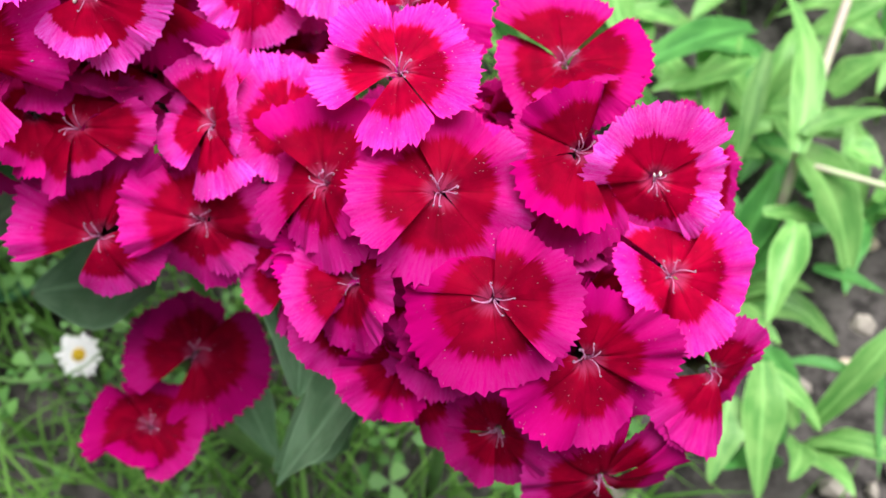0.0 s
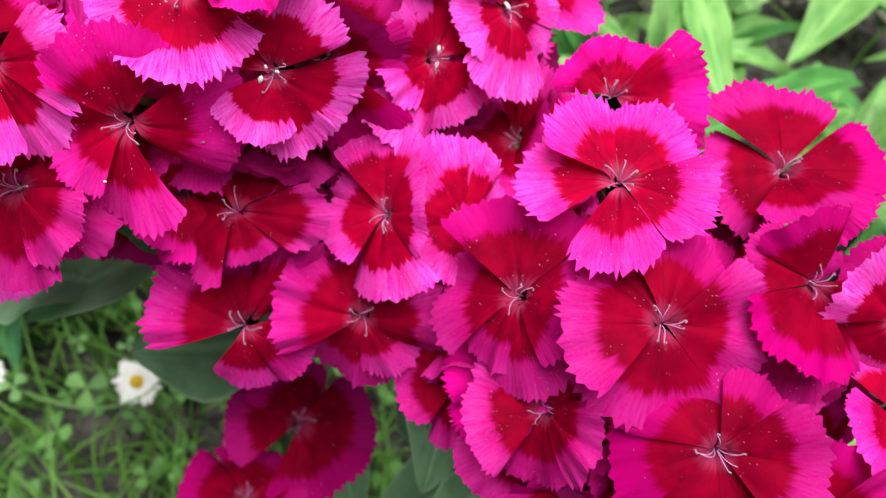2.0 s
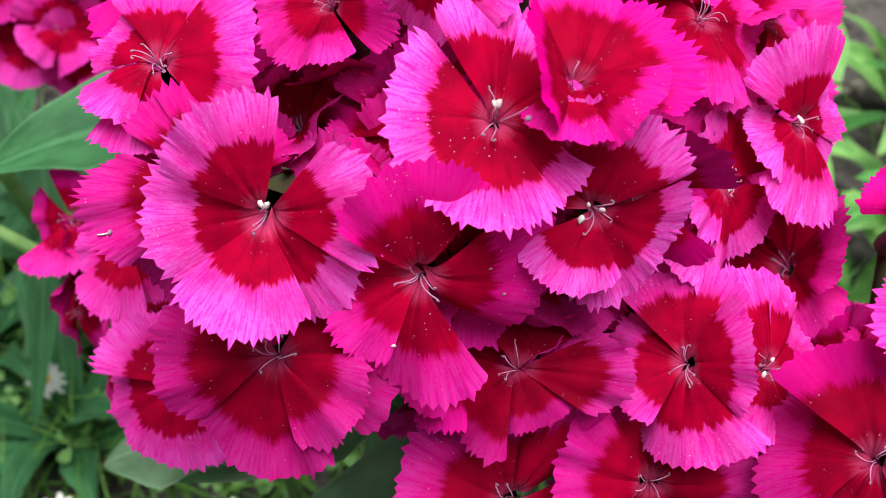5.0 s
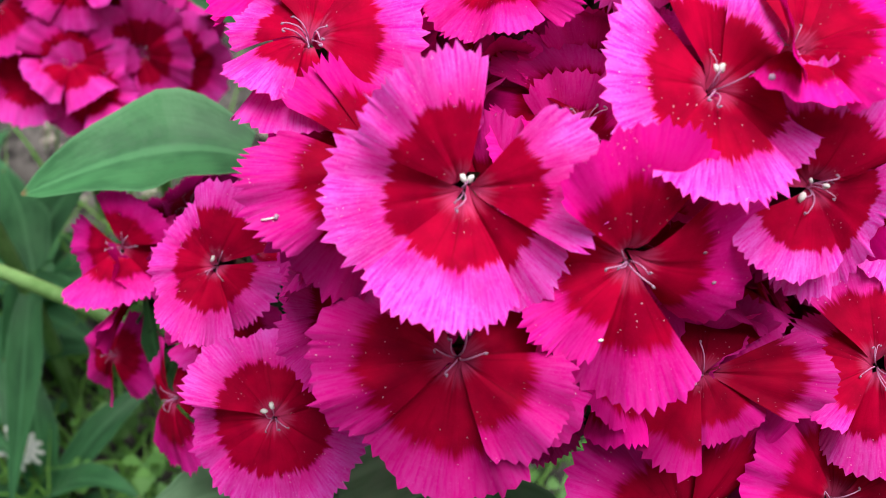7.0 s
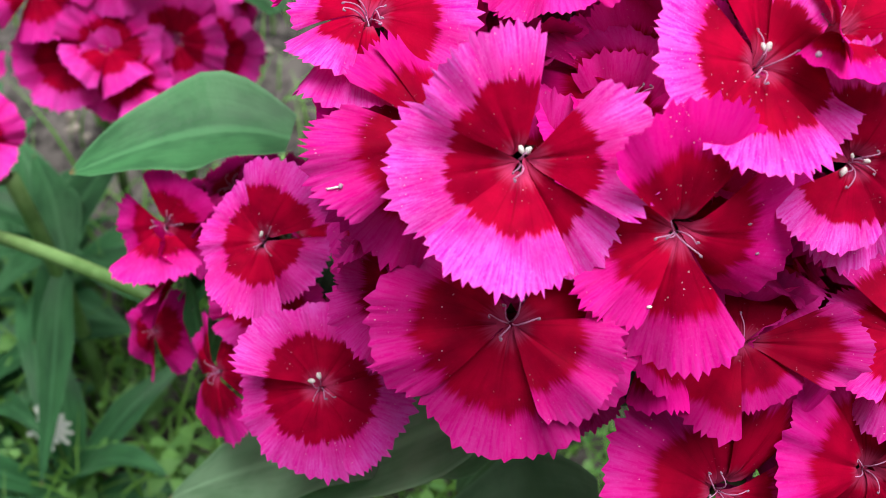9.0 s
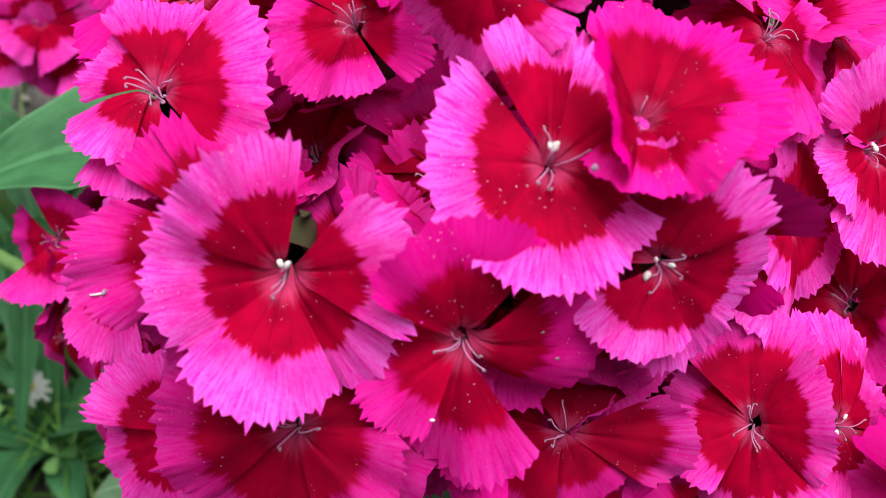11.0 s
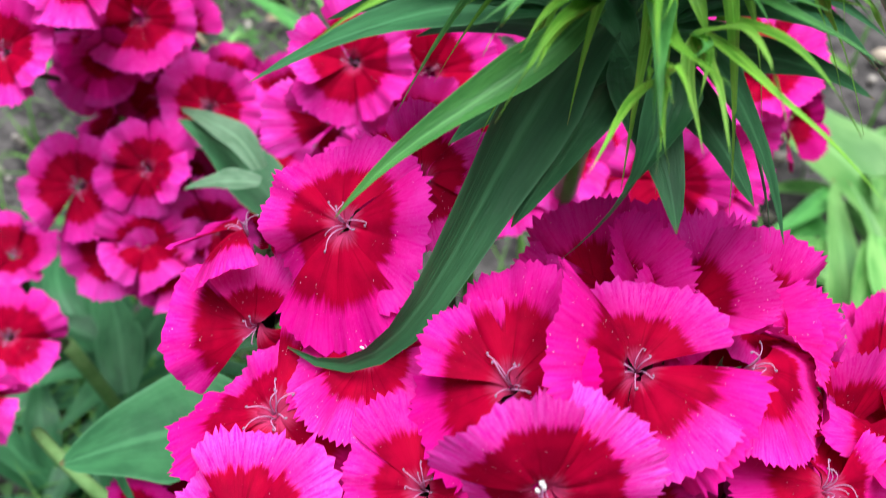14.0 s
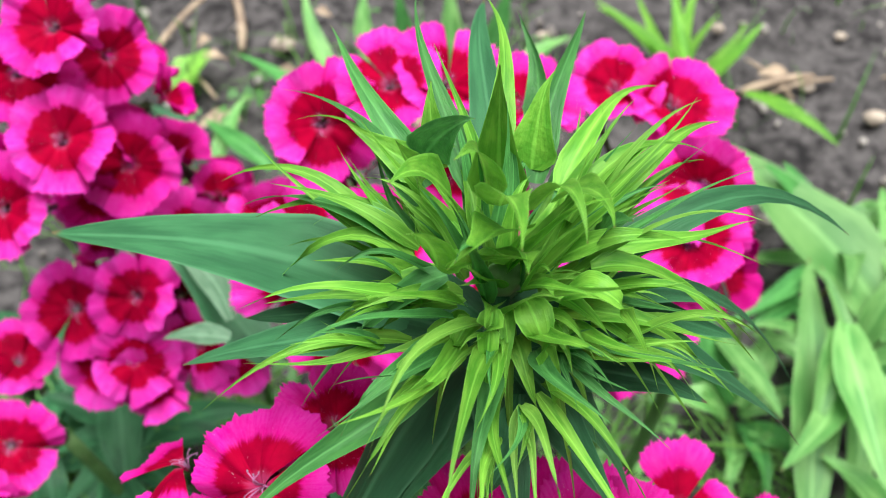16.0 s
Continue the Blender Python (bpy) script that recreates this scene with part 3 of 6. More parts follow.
for place, size in (((0.161, 0.563), 0.012), ((0.122, 0.588), 0.009), ((-0.227, 0.606), 0.014), ((-0.243, 0.549), 0.007), ((0.069, 0.641), 0.008), ((0.151, 0.638), 0.007), ((-0.282, 0.334), 0.01), ((0.109, 0.572), 0.006), ((-0.05, 0.626), 0.008), ((0.153, 0.293), 0.009), ((0.219, 0.235), 0.008), ((0.193, 0.172), 0.007)):
    stone(place, size * 0.6)
stick((0.078, 0.577), (0.126, 0.593), 0.003, "bleached dry stick lying on dark soil")
stick((-0.313, 0.587), (-0.282, 0.659), 0.0022, "grey dry stem lying on dark soil")
stick((-0.253, 0.596), (-0.281, 0.672), 0.003, "pinkish dry stem lying on dark soil")

# ---- sweet william heads ----
head_a = plant("sweet_william", (0.0, 0.115, 0), "sweet william with a dense domed head of crimson and magenta flowers")
head_b = plant("sweet_william", (-0.08, 0.155, 0), "tall sweet william with a broad crimson head edged pale pink")
head_l = plant("sweet_william", (-0.12, 0.18, 0), "sweet william with a small low head of pink-rimmed crimson flowers")
head_z = plant("sweet_william", (-0.06, 0.12, 0), "short sweet william with two deep crimson flowers above the grass")
head_h = plant("sweet_william", (-0.18, 0.33, 0), "sweet william with a loose pink-edged red head over soil")
head_j = plant("sweet_william", (-0.22, 0.37, 0), "sweet william with a rounded bright magenta head near the bare soil")
head_m = plant("sweet_william", (-0.21, 0.25, 0), "small sweet william with a few magenta flowers beside the lawn")
head_k = plant("sweet_william", (-0.09, 0.30, 0), "sweet william with a crimson head behind a green leafy crown")
head_n = plant("sweet_william", (-0.01, 0.30, 0), "sweet william with magenta flowers beside a broad-leaved plant")

# stem tops, where the flower stalks of each head meet
HUBS = {}
TOPS = ((head_a, (0.002, 0.105, 0.215)), (head_b, (-0.078, 0.148, 0.232)), (head_l, (-0.13, 0.165, 0.175)), (head_z, (-0.068, 0.106, 0.115)),
        (head_h, (-0.18, 0.32, 0.145)), (head_j, (-0.22, 0.34, 0.17)), (head_m, (-0.215, 0.25, 0.145)), (head_k, (-0.09, 0.29, 0.18)), (head_n, (-0.005, 0.29, 0.17)))
for head, top in TOPS:
    HUBS[head.name] = Vector(top)

bloom(head_a, (-0.0072, 0.1044, 0.2885), (-0.180, -0.268, 0.946), 0.0137, 0.55, 0.62, 1, 0.10,
      ((35, -7, 1.00, 0.95), (113, 7, 1.02, 0.92), (186, 8, 1.00, 0.92), (275, 1, 1.05, 0.88), (327, 14, 0.98, 0.88),))
bloom(head_a, (-0.0006, 0.0856, 0.2816), (-0.049, -0.358, 0.932), 0.0146, 0.25, 0.62, 1, 0.75,
      ((19, -7, 1.00, 1.08), (96, 6, 0.98, 1.35), (189, -4, 1.01, 1.36), (268, 20, 1.00, 1.04), (320, -10, 0.95, 0.88),))
bloom(head_a, (0.0073, 0.0700, 0.2746), (-0.171, -0.485, 0.858), 0.0145, 0.10, 0.66, 1, 0.85,
      ((32, 0, 0.81, 1.00), (75, 22, 1.00, 0.99), (157, 10, 0.97, 1.27), (235, 9, 0.98, 1.20), (309, 1, 0.80, 1.24),))
bloom(head_a, (0.0234, 0.0643, 0.2633), (0.139, -0.605, 0.784), 0.0151, 0.15, 0.62, 1, 0.80,
      ((27, 7, 0.81, 1.32), (89, 24, 1.02, 0.85), (132, 1, 1.00, 0.85), (183, -3, 1.00, 0.93), (250, 25, 1.00, 1.36),))
bloom(head_a, (0.0347, 0.0892, 0.2787), (-0.037, -0.715, 0.698), 0.0131, 0.85, 0.58, 2, 0.20,
      ((9, 11, 1.00, 1.23), (103, -6, 1.00, 1.13), (152, 0, 1.00, 0.93), (221, -7, 0.95, 1.23), (308, 19, 1.00, 1.17),))
bloom(head_a, (-0.0201, 0.0921, 0.2743), (-0.506, -0.375, 0.777), 0.0143, 0.20, 0.62, 1, 0.70,
      ((53, 23, 0.78, 1.35), (125, 6, 1.03, 0.91), (168, 8, 0.82, 0.85), (229, 0, 1.00, 1.16), (314, 3, 1.04, 1.40),))
bloom(head_a, (-0.0441, 0.0959, 0.2563), (-0.099, -0.632, 0.769), 0.0144, 0.30, 0.64, 1, 0.60,
      ((75, 27, 1.00, 1.07), (132, 2, 0.79, 1.00), (201, -12, 1.00, 1.17), (280, 32, 1.00, 1.23), (357, -16, 0.95, 1.23),))
bloom(head_a, (-0.0408, 0.1075, 0.2708), (-0.462, -0.392, 0.795), 0.0137, 0.60, 0.66, 1, 0.25,
      ((44, 32, 0.78, 1.40), (140, 6, 0.99, 1.27), (204, 17, 0.78, 0.92), (256, 4, 0.78, 0.91), (319, 7, 0.99, 1.17),))
bloom(head_a, (0.0225, 0.0937, 0.2806), (0.235, -0.467, 0.853), 0.0151, 0.05, 0.72, 1, 0.80,
      ((152, -2, 0.95, 1.19), (197, 5, 1.14, 0.85), (239, 27, 1.00, 0.97), (320, 8, 0.78, 0.94), (358, 30, 0.78, 1.13),))
bloom(head_a, (0.0384, 0.0774, 0.2677), (0.035, -0.450, 0.892), 0.0139, 0.40, 0.60, 1, 0.25,
      ((7, -9, 0.95, 1.40), (88, 5, 1.00, 1.22), (161, 14, 0.98, 0.85), (195, -16, 0.95, 0.85), (258, 26, 0.78, 1.33),))
bloom(head_a, (0.0476, 0.0664, 0.2525), (0.328, -0.666, 0.669), 0.0140, 0.30, 0.62, 0, 0.70,
      ((37, 27, 0.78, 1.40), (146, -7, 0.78, 1.40), (219, 19, 1.06, 0.85), (251, 22, 1.00, 1.08),))
bloom(head_a, (-0.0150, 0.0781, 0.2654), (-0.306, -0.438, 0.845), 0.0123, 0.30, 0.62, 0, 0.70,
      ((40, 26, 0.78, 1.12), (92, 49, 1.00, 1.02), (169, -5, 1.00, 1.09), (230, 23, 0.99, 1.12), (310, -2, 0.95, 1.35),))
bloom(head_a, (0.0223, 0.1160, 0.2765), (-0.129, -0.197, 0.972), 0.0147, 0.15, 0.72, 1, 0.70,
      ((94, 10, 1.03, 1.08), (135, 21, 1.00, 0.85), (170, 40, 1.00, 1.00), (261, 8, 0.78, 1.40), (359, 12, 1.00, 1.40),))
bloom(head_a, (-0.0283, 0.1085, 0.2676), (0.294, -0.366, 0.883), 0.0135, 0.55, 0.58, 2, 0.25,
      ((37, 12, 1.03, 0.99), (84, -5, 0.78, 1.15), (182, -3, 0.95, 1.36), (256, 22, 0.78, 1.08), (319, 21, 0.78, 1.12),))
bloom(head_a, (-0.0637, 0.0945, 0.2531), (0.079, -0.584, 0.808), 0.0154, 0.30, 0.62, 0, 0.60,
      ((39, 30, 1.32, 0.50), (119, 10, 0.79, 1.10), (171, -6, 0.78, 1.24), (303, 10, 1.05, 1.15), (350, 12, 0.95, 1.15),))
# this and the next three: shade of the flowers above, put in colour
bloom(head_a, (-0.0642, 0.1061, 0.2717), (-0.343, -0.236, 0.909), 0.0129, 0.25, 0.72, 0, 0.95,
      ((15, -9, 0.95, 1.30), (104, -5, 1.20, 0.65), (170, -8, 0.66, 1.20), (245, -8, 0.95, 1.30),))
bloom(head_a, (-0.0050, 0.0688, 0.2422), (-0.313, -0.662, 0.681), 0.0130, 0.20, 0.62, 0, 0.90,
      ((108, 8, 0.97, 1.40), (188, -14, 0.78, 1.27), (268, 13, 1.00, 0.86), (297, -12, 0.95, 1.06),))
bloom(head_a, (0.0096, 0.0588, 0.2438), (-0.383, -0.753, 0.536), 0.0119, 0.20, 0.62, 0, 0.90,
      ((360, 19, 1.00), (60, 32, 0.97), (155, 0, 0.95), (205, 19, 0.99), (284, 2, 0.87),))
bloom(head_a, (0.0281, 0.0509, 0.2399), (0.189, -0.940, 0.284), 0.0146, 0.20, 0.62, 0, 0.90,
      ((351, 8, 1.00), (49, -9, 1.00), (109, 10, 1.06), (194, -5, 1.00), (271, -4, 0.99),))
bloom(head_a, (-0.0056, 0.1255, 0.2811), (-0.151, -0.396, 0.906), 0.0124, 0.10, 0.60, 0, 0.40,
      ((22, 2, 0.78, 1.03), (98, 11, 1.17, 1.40), (328, -2, 0.78, 1.26),))
bloom(head_a, (0.0444, 0.0959, 0.2718), (0.068, -0.454, 0.888), 0.0142, 0.10, 0.70, 0, 0.80,
      ((5, -4, 0.85, 1.00), (65, -32, 0.78, 0.86), (114, -13, 0.78, 1.22), (299, -16, 0.95, 1.35),))
bloom(head_b, (-0.0343, 0.1308, 0.2812), (0.485, -0.489, 0.725), 0.0152, 0.85, 0.60, 2, 0.25,
      ((64, -2, 1.00, 1.40), (173, -3, 0.78, 1.40), (251, 22, 1.00, 0.86), (282, 18, 0.78, 0.85), (344, 27, 0.78, 1.12),))
bloom(head_b, (-0.0222, 0.1400, 0.2835), (0.487, -0.588, 0.646), 0.0138, 0.95, 0.55, 2, 0.25,
      ((6, 25, 1.00, 1.39), (89, -10, 0.78, 1.12), (148, -12, 0.78, 1.04), (221, 30, 1.00, 0.99), (273, 7, 0.78, 1.15),))
bloom(head_b, (-0.0570, 0.1147, 0.2954), (-0.120, -0.755, 0.645), 0.0128, 0.95, 0.66, 3, 0.25,
      ((16, 23, 1.00, 1.31), (116, -9, 1.00, 1.16), (162, -3, 1.00, 0.85), (193, 8, 0.81, 1.08), (310, -12, 0.95, 1.35),))
bloom(head_b, (-0.0773, 0.1085, 0.2899), (-0.004, -0.749, 0.663), 0.0156, 0.20, 0.60, 1, 0.15,
      ((99, 2, 1.00, 1.20), (189, 3, 1.00, 1.10), (235, 6, 0.82, 0.85), (294, -11, 0.95, 0.93), (352, 30, 1.00, 0.95),))
bloom(head_b, (-0.0955, 0.1130, 0.2958), (0.007, -0.753, 0.658), 0.0145, 1.00, 0.60, 2, 0.00,
      ((80, 18, 1.00, 0.98), (152, -5, 1.00, 0.90), (194, 28, 1.00, 1.00), (259, -3, 1.00, 1.00), (333, 21, 1.00, 1.02),))
bloom(head_b, (-0.0689, 0.1213, 0.3037), (0.052, -0.462, 0.885), 0.0152, 0.95, 0.64, 2, 0.10,
      ((4, -7, 1.00, 1.11), (58, -4, 0.95, 0.95), (124, 2, 0.81, 1.05), (191, 8, 0.85, 1.22), (278, 8, 0.83, 1.37),))
bloom(head_b, (-0.0598, 0.1252, 0.3058), (-0.019, -0.353, 0.935), 0.0135, 0.10, 0.72, 0, 0.35,
      ((22, 10, 0.95, 1.15), (68, 12, 1.05, 1.10), (118, 48, 0.85, 0.90), (196, 46, 0.70, 1.10), (262, 60, 0.84, 1.15),))
bloom(head_b, (-0.0893, 0.1423, 0.3018), (-0.236, -0.347, 0.908), 0.0123, 0.30, 0.60, 0, 0.40,
      ((105, 27, 0.78, 1.40), (208, 22, 0.78, 1.35), (275, 10, 0.81, 1.20), (359, 1, 0.95, 1.40),))
bloom(head_b, (-0.1119, 0.1380, 0.2954), (-0.021, -0.310, 0.950), 0.0131, 0.60, 0.62, 9, 0.25,
      ((10, -2, 1.00, 1.05), (88, 20, 1.00, 1.40), (204, 7, 1.00, 1.07), (234, 19, 0.83, 0.88), (315, -3, 0.78, 1.08),))
bloom(head_b, (-0.1032, 0.1196, 0.2911), (0.198, -0.539, 0.819), 0.0155, 0.20, 0.66, 0, 0.65,
      ((0, -14, 1.00, 0.85), (32, -20, 1.00, 1.08), (246, -21, 1.00, 1.09), (279, 8, 0.98, 0.85), (314, -22, 1.00, 0.85),))
bloom(head_b, (-0.0786, 0.1304, 0.2894), (-0.206, -0.460, 0.864), 0.0147, 0.15, 0.66, 0, 0.60,
      ((179, -11, 0.95, 1.39), (249, -10, 1.00, 0.93), (296, -9, 1.00, 0.85), (329, -9, 1.00, 1.09),))
bloom(head_b, (-0.0501, 0.1235, 0.2890), (-0.003, -0.672, 0.741), 0.0156, 0.10, 0.65, 0, 0.90,
      ((38, -11, 1.00, 0.85), (39, 58, 1.00, 0.85), (104, -15, 0.78, 1.08), (175, -12, 0.95, 1.39),))
# dark value includes painted shade of the overhanging flower
bloom(head_b, (-0.0954, 0.1035, 0.2792), (-0.202, -0.504, 0.840), 0.0156, 0.20, 0.66, 1, 0.85,
      ((64, -9, 0.95, 1.17), (107, 12, 0.88, 0.85), (171, -7, 1.00, 1.11), (247, 15, 1.02, 0.85), (276, -11, 0.95, 1.06),))
bloom(head_l, (-0.1176, 0.1199, 0.2379), (-0.016, -0.498, 0.867), 0.0137, 0.70, 0.62, 2, 0.25,
      ((30, -9, 0.95, 1.27), (119, 1, 1.05, 1.23), (186, 6, 0.98, 1.16), (265, -8, 1.00, 1.04), (318, 9, 1.03, 0.99),))
bloom(head_l, (-0.1275, 0.1433, 0.2453), (-0.139, -0.566, 0.813), 0.0130, 0.70, 0.62, 2, 0.25,
      ((16, 24, 1.00, 1.32), (124, 5, 0.78, 1.30), (183, 31, 1.00, 0.98), (248, 7, 0.80, 1.04), (314, 4, 0.80, 1.01),))
bloom(head_l, (-0.1490, 0.1659, 0.2225), (-0.106, -0.567, 0.817), 0.0137, 0.30, 0.60, 0, 0.40,
      ((24, 27, 0.78, 1.39), (94, -15, 0.95, 1.16), (170, 32, 1.00, 1.21), (247, -12, 0.78, 1.40),))
bloom(head_l, (-0.1378, 0.1390, 0.2118), (-0.802, -0.411, 0.433), 0.0136, 0.30, 0.60, 0, 0.40,
      ((329, -15, 0.87), (41, -15, 0.87), (111, 7, 0.98), (185, -2, 1.00), (254, -1, 0.99),))
bloom(head_l, (-0.1536, 0.1583, 0.1966), (-0.688, -0.437, 0.580), 0.0117, 0.30, 0.60, 0, 0.40,
      ((268, -29, 0.94), (13, -21, 0.87), (85, -21, 0.87), (175, -19, 0.96), (228, 0, 1.00),))
bloom(head_l, (-0.1364, 0.1745, 0.2245), (-0.613, 0.064, 0.787), 0.0123, 0.30, 0.60, 0, 0.40,
      ((245, -1, 0.98), (340, -11, 0.87), (52, -11, 0.87), (124, -11, 0.87), (214, 1, 0.99),))
bloom(head_b, (-0.0976, 0.1606, 0.3015), (-0.043, -0.110, 0.993), 0.0119, 0.35, 0.60, 2, 0.25,
      ((43, -5, 0.95, 1.39), (114, 7, 0.78, 0.98), (167, 16, 1.00, 0.85), (209, 11, 1.00, 0.98), (291, -6, 0.95, 1.40),))
bloom(head_b, (-0.1019, 0.1747, 0.3112), (-0.229, -0.489, 0.842), 0.0162, 0.25, 0.62, 1, 0.25,
      ((82, 9, 0.78, 1.40), (159, 12, 1.00, 1.07), (217, -10, 0.78, 0.88), (270, 1, 0.78, 0.91), (332, -9, 0.78, 1.32),))
bloom(head_b, (-0.1158, 0.1697, 0.2919), (0.008, -0.710, 0.704), 0.0137, 0.35, 0.60, 1, 0.25,
      ((6, 8, 0.78, 1.19), (132, -8, 0.95, 1.40), (267, 2, 1.00, 1.26), (321, -4, 0.83, 0.85),))
bloom(head_b, (-0.1102, 0.1547, 0.2952), (-0.042, -0.191, 0.981), 0.0163, 0.25, 0.60, 9, 0.20,
      ((50, -6, 0.95, 1.40), (136, -16, 0.95, 1.30), (214, 8, 0.85, 1.00), (262, -7, 1.00, 0.85), (317, -20, 0.78, 1.17),))
bloom(head_b, (-0.0795, 0.1520, 0.3110), (-0.298, -0.190, 0.935), 0.0155, 0.15, 0.66, 0, 0.35,
      ((12, 8, 1.00, 0.85), (35, -7, 0.95, 0.97), (134, 29, 0.78, 1.40), (256, 0, 0.83, 1.34), (320, 11, 0.78, 0.92),))
bloom(head_b, (-0.0648, 0.1543, 0.3119), (-0.199, -0.316, 0.928), 0.0145, 0.30, 0.60, 0, 0.40,
      ((24, 2, 0.78, 1.40), (126, 18, 1.00, 1.06), (158, 26, 1.00, 0.91), (241, -7, 0.95, 1.12), (300, 68, 1.00, 1.13),))
bloom(head_b, (-0.0756, 0.1379, 0.3133), (-0.010, -0.782, 0.623), 0.0125, 0.60, 0.68, 3, 0.25,
      ((31, -15, 0.95, 0.85), (73, 7, 1.01, 1.06), (165, 6, 0.78, 1.23), (228, -14, 0.78, 1.30), (329, 29, 1.00, 1.29),))
bloom(head_b, (-0.0384, 0.1476, 0.2966), (0.492, -0.018, 0.870), 0.0140, 0.30, 0.60, 0, 0.40,
      ((80, -22, 0.87), (163, -7, 1.02), (235, 6, 0.93), (288, -9, 1.01), (8, -22, 0.87),))
bloom(head_b, (-0.0265, 0.1964, 0.2577), (0.175, -0.251, 0.952), 0.0136, 0.35, 0.60, 1, 0.25,
      ((349, 5, 1.09), (85, 4, 1.03), (148, -10, 0.97), (221, -6, 1.01), (264, 17, 0.95),))
bloom(head_b, (-0.0482, 0.1602, 0.3043), (0.484, -0.082, 0.871), 0.0134, 0.25, 0.60, 1, 0.25,
      ((172, 6, 1.00), (247, 10, 0.98),))
bloom(head_b, (-0.0564, 0.1675, 0.3000), (0.777, -0.021, 0.629), 0.0114, 0.20, 0.70, 0, 0.25,
      ((94, -0, 0.99), (175, -4, 1.01), (356, 9, 0.97),))
bloom(head_b, (-0.0626, 0.1726, 0.2979), (0.387, 0.350, 0.853), 0.0121, 0.20, 0.70, 0, 0.25,
      ((131, 13, 0.97), (172, 19, 0.99), (42, 22, 1.01),))
bloom(head_b, (-0.0925, 0.1886, 0.3049), (-0.129, -0.168, 0.977), 0.0112, 0.45, 0.60, 0, 0.20,
      ((2, 30, 1.00), (82, 24, 1.00), (148, 10, 1.01), (217, 10, 1.04), (290, 26, 1.00),))
bloom(head_b, (-0.1186, 0.1827, 0.2993), (-0.401, 0.382, 0.833), 0.0122, 0.30, 0.60, 0, 0.40,
      ((61, 13, 0.98), (152, 4, 0.98),))
bloom(head_b, (-0.0256, 0.1569, 0.2880), (0.641, 0.003, 0.767), 0.0130, 0.30, 0.60, 0, 0.40,
      ((98, 10, 1.00), (164, 6, 0.99), (249, 15, 0.97), (25, -8, 0.87),))
bloom(head_z, (-0.0731, 0.0865, 0.1720), (0.218, -0.045, 0.975), 0.0145, 0.10, 0.68, 0, 0.80,
      ((16, -9, 1.00, 1.27), (85, 19, 1.00, 0.97), (139, 10, 1.00, 0.98), (209, 11, 0.78, 1.16), (285, 9, 1.04, 1.32),))
bloom(head_z, (-0.0616, 0.1034, 0.1794), (0.349, -0.251, 0.903), 0.0170, 0.10, 0.68, 0, 0.80,
      ((9, -5, 1.00, 0.87), (67, 15, 1.06, 1.08), (146, 3, 1.11, 1.40), (270, 10, 1.00, 1.20), (317, 15, 0.89, 0.85),))
bloom(head_h, (-0.1774, 0.2709, 0.2080), (0.081, -0.579, 0.811), 0.0142, 0.60, 0.62, 1, 0.35,
      ((42, 7, 1.04), (112, 48, 1.02), (194, 2, 0.93), (250, 18, 1.01), (327, 38, 0.98),))
bloom(head_h, (-0.1986, 0.2691, 0.2015), (0.028, -0.652, 0.758), 0.0158, 0.50, 0.64, 1, 0.30,
      ((40, 31, 1.02), (111, 21, 0.98), (176, 22, 0.97), (257, 42, 1.00), (323, 22, 0.96),))
bloom(head_h, (-0.1639, 0.2928, 0.2111), (0.343, -0.565, 0.750), 0.0148, 0.60, 0.62, 1, 0.35,
      ((59, 37, 1.01), (120, 27, 1.08), (203, 41, 1.03), (276, 32, 0.99), (339, 4, 1.07),))
bloom(head_h, (-0.1988, 0.3096, 0.2128), (0.208, -0.668, 0.714), 0.0160, 0.50, 0.64, 1, 0.30,
      ((16, 60, 1.00), (91, 27, 1.03), (175, 23, 0.94), (236, 20, 1.07), (304, 38, 1.01),))
bloom(head_h, (-0.1804, 0.2589, 0.1894), (0.257, -0.644, 0.721), 0.0138, 0.60, 0.62, 1, 0.35,
      ((35, 23, 1.01), (116, 20, 0.99), (178, 46, 1.01), (255, 26, 0.97), (330, 36, 0.99),))
bloom(head_h, (-0.1502, 0.2925, 0.1978), (0.389, -0.412, 0.824), 0.0156, 0.50, 0.64, 1, 0.30,
      ((60, 24, 0.97), (133, 19, 0.94), (199, 20, 1.03), (270, 24, 1.01), (343, 1, 1.04),))
bloom(head_h, (-0.1808, 0.3243, 0.2103), (-0.184, -0.322, 0.929), 0.0152, 0.50, 0.64, 1, 0.30,
      ((52, 19, 0.96), (132, 48, 1.01), (205, 49, 1.01), (273, 40, 1.05), (357, 13, 0.98),))
bloom(head_h, (-0.1451, 0.3096, 0.1977), (0.396, -0.238, 0.887), 0.0157, 0.50, 0.64, 1, 0.30,
      ((29, 63, 1.03), (98, 26, 1.01), (170, 19, 1.01), (250, 32, 1.02), (316, 33, 0.99),))
bloom(head_h, (-0.1847, 0.3088, 0.1990), (-0.065, -0.650, 0.757), 0.0147, 0.50, 0.64, 1, 0.30,
      ((45, 35, 1.02), (122, 40, 1.04), (200, 1, 0.99), (265, 19, 1.05), (347, 28, 0.98),))
bloom(head_j, (-0.1845, 0.2823, 0.2659), (0.254, -0.418, 0.872), 0.0142, 0.60, 0.62, 1, 0.35,
      ((54, 32, 1.00), (126, 36, 0.97), (198, 23, 1.00), (266, 27, 0.97), (346, 14, 1.01),))
bloom(head_j, (-0.1860, 0.3028, 0.2867), (0.122, -0.661, 0.740), 0.0139, 0.50, 0.64, 1, 0.30,
      ((24, 26, 1.03), (91, 33, 0.99), (169, 47, 0.95), (236, 38, 1.04), (309, 14, 1.03),))
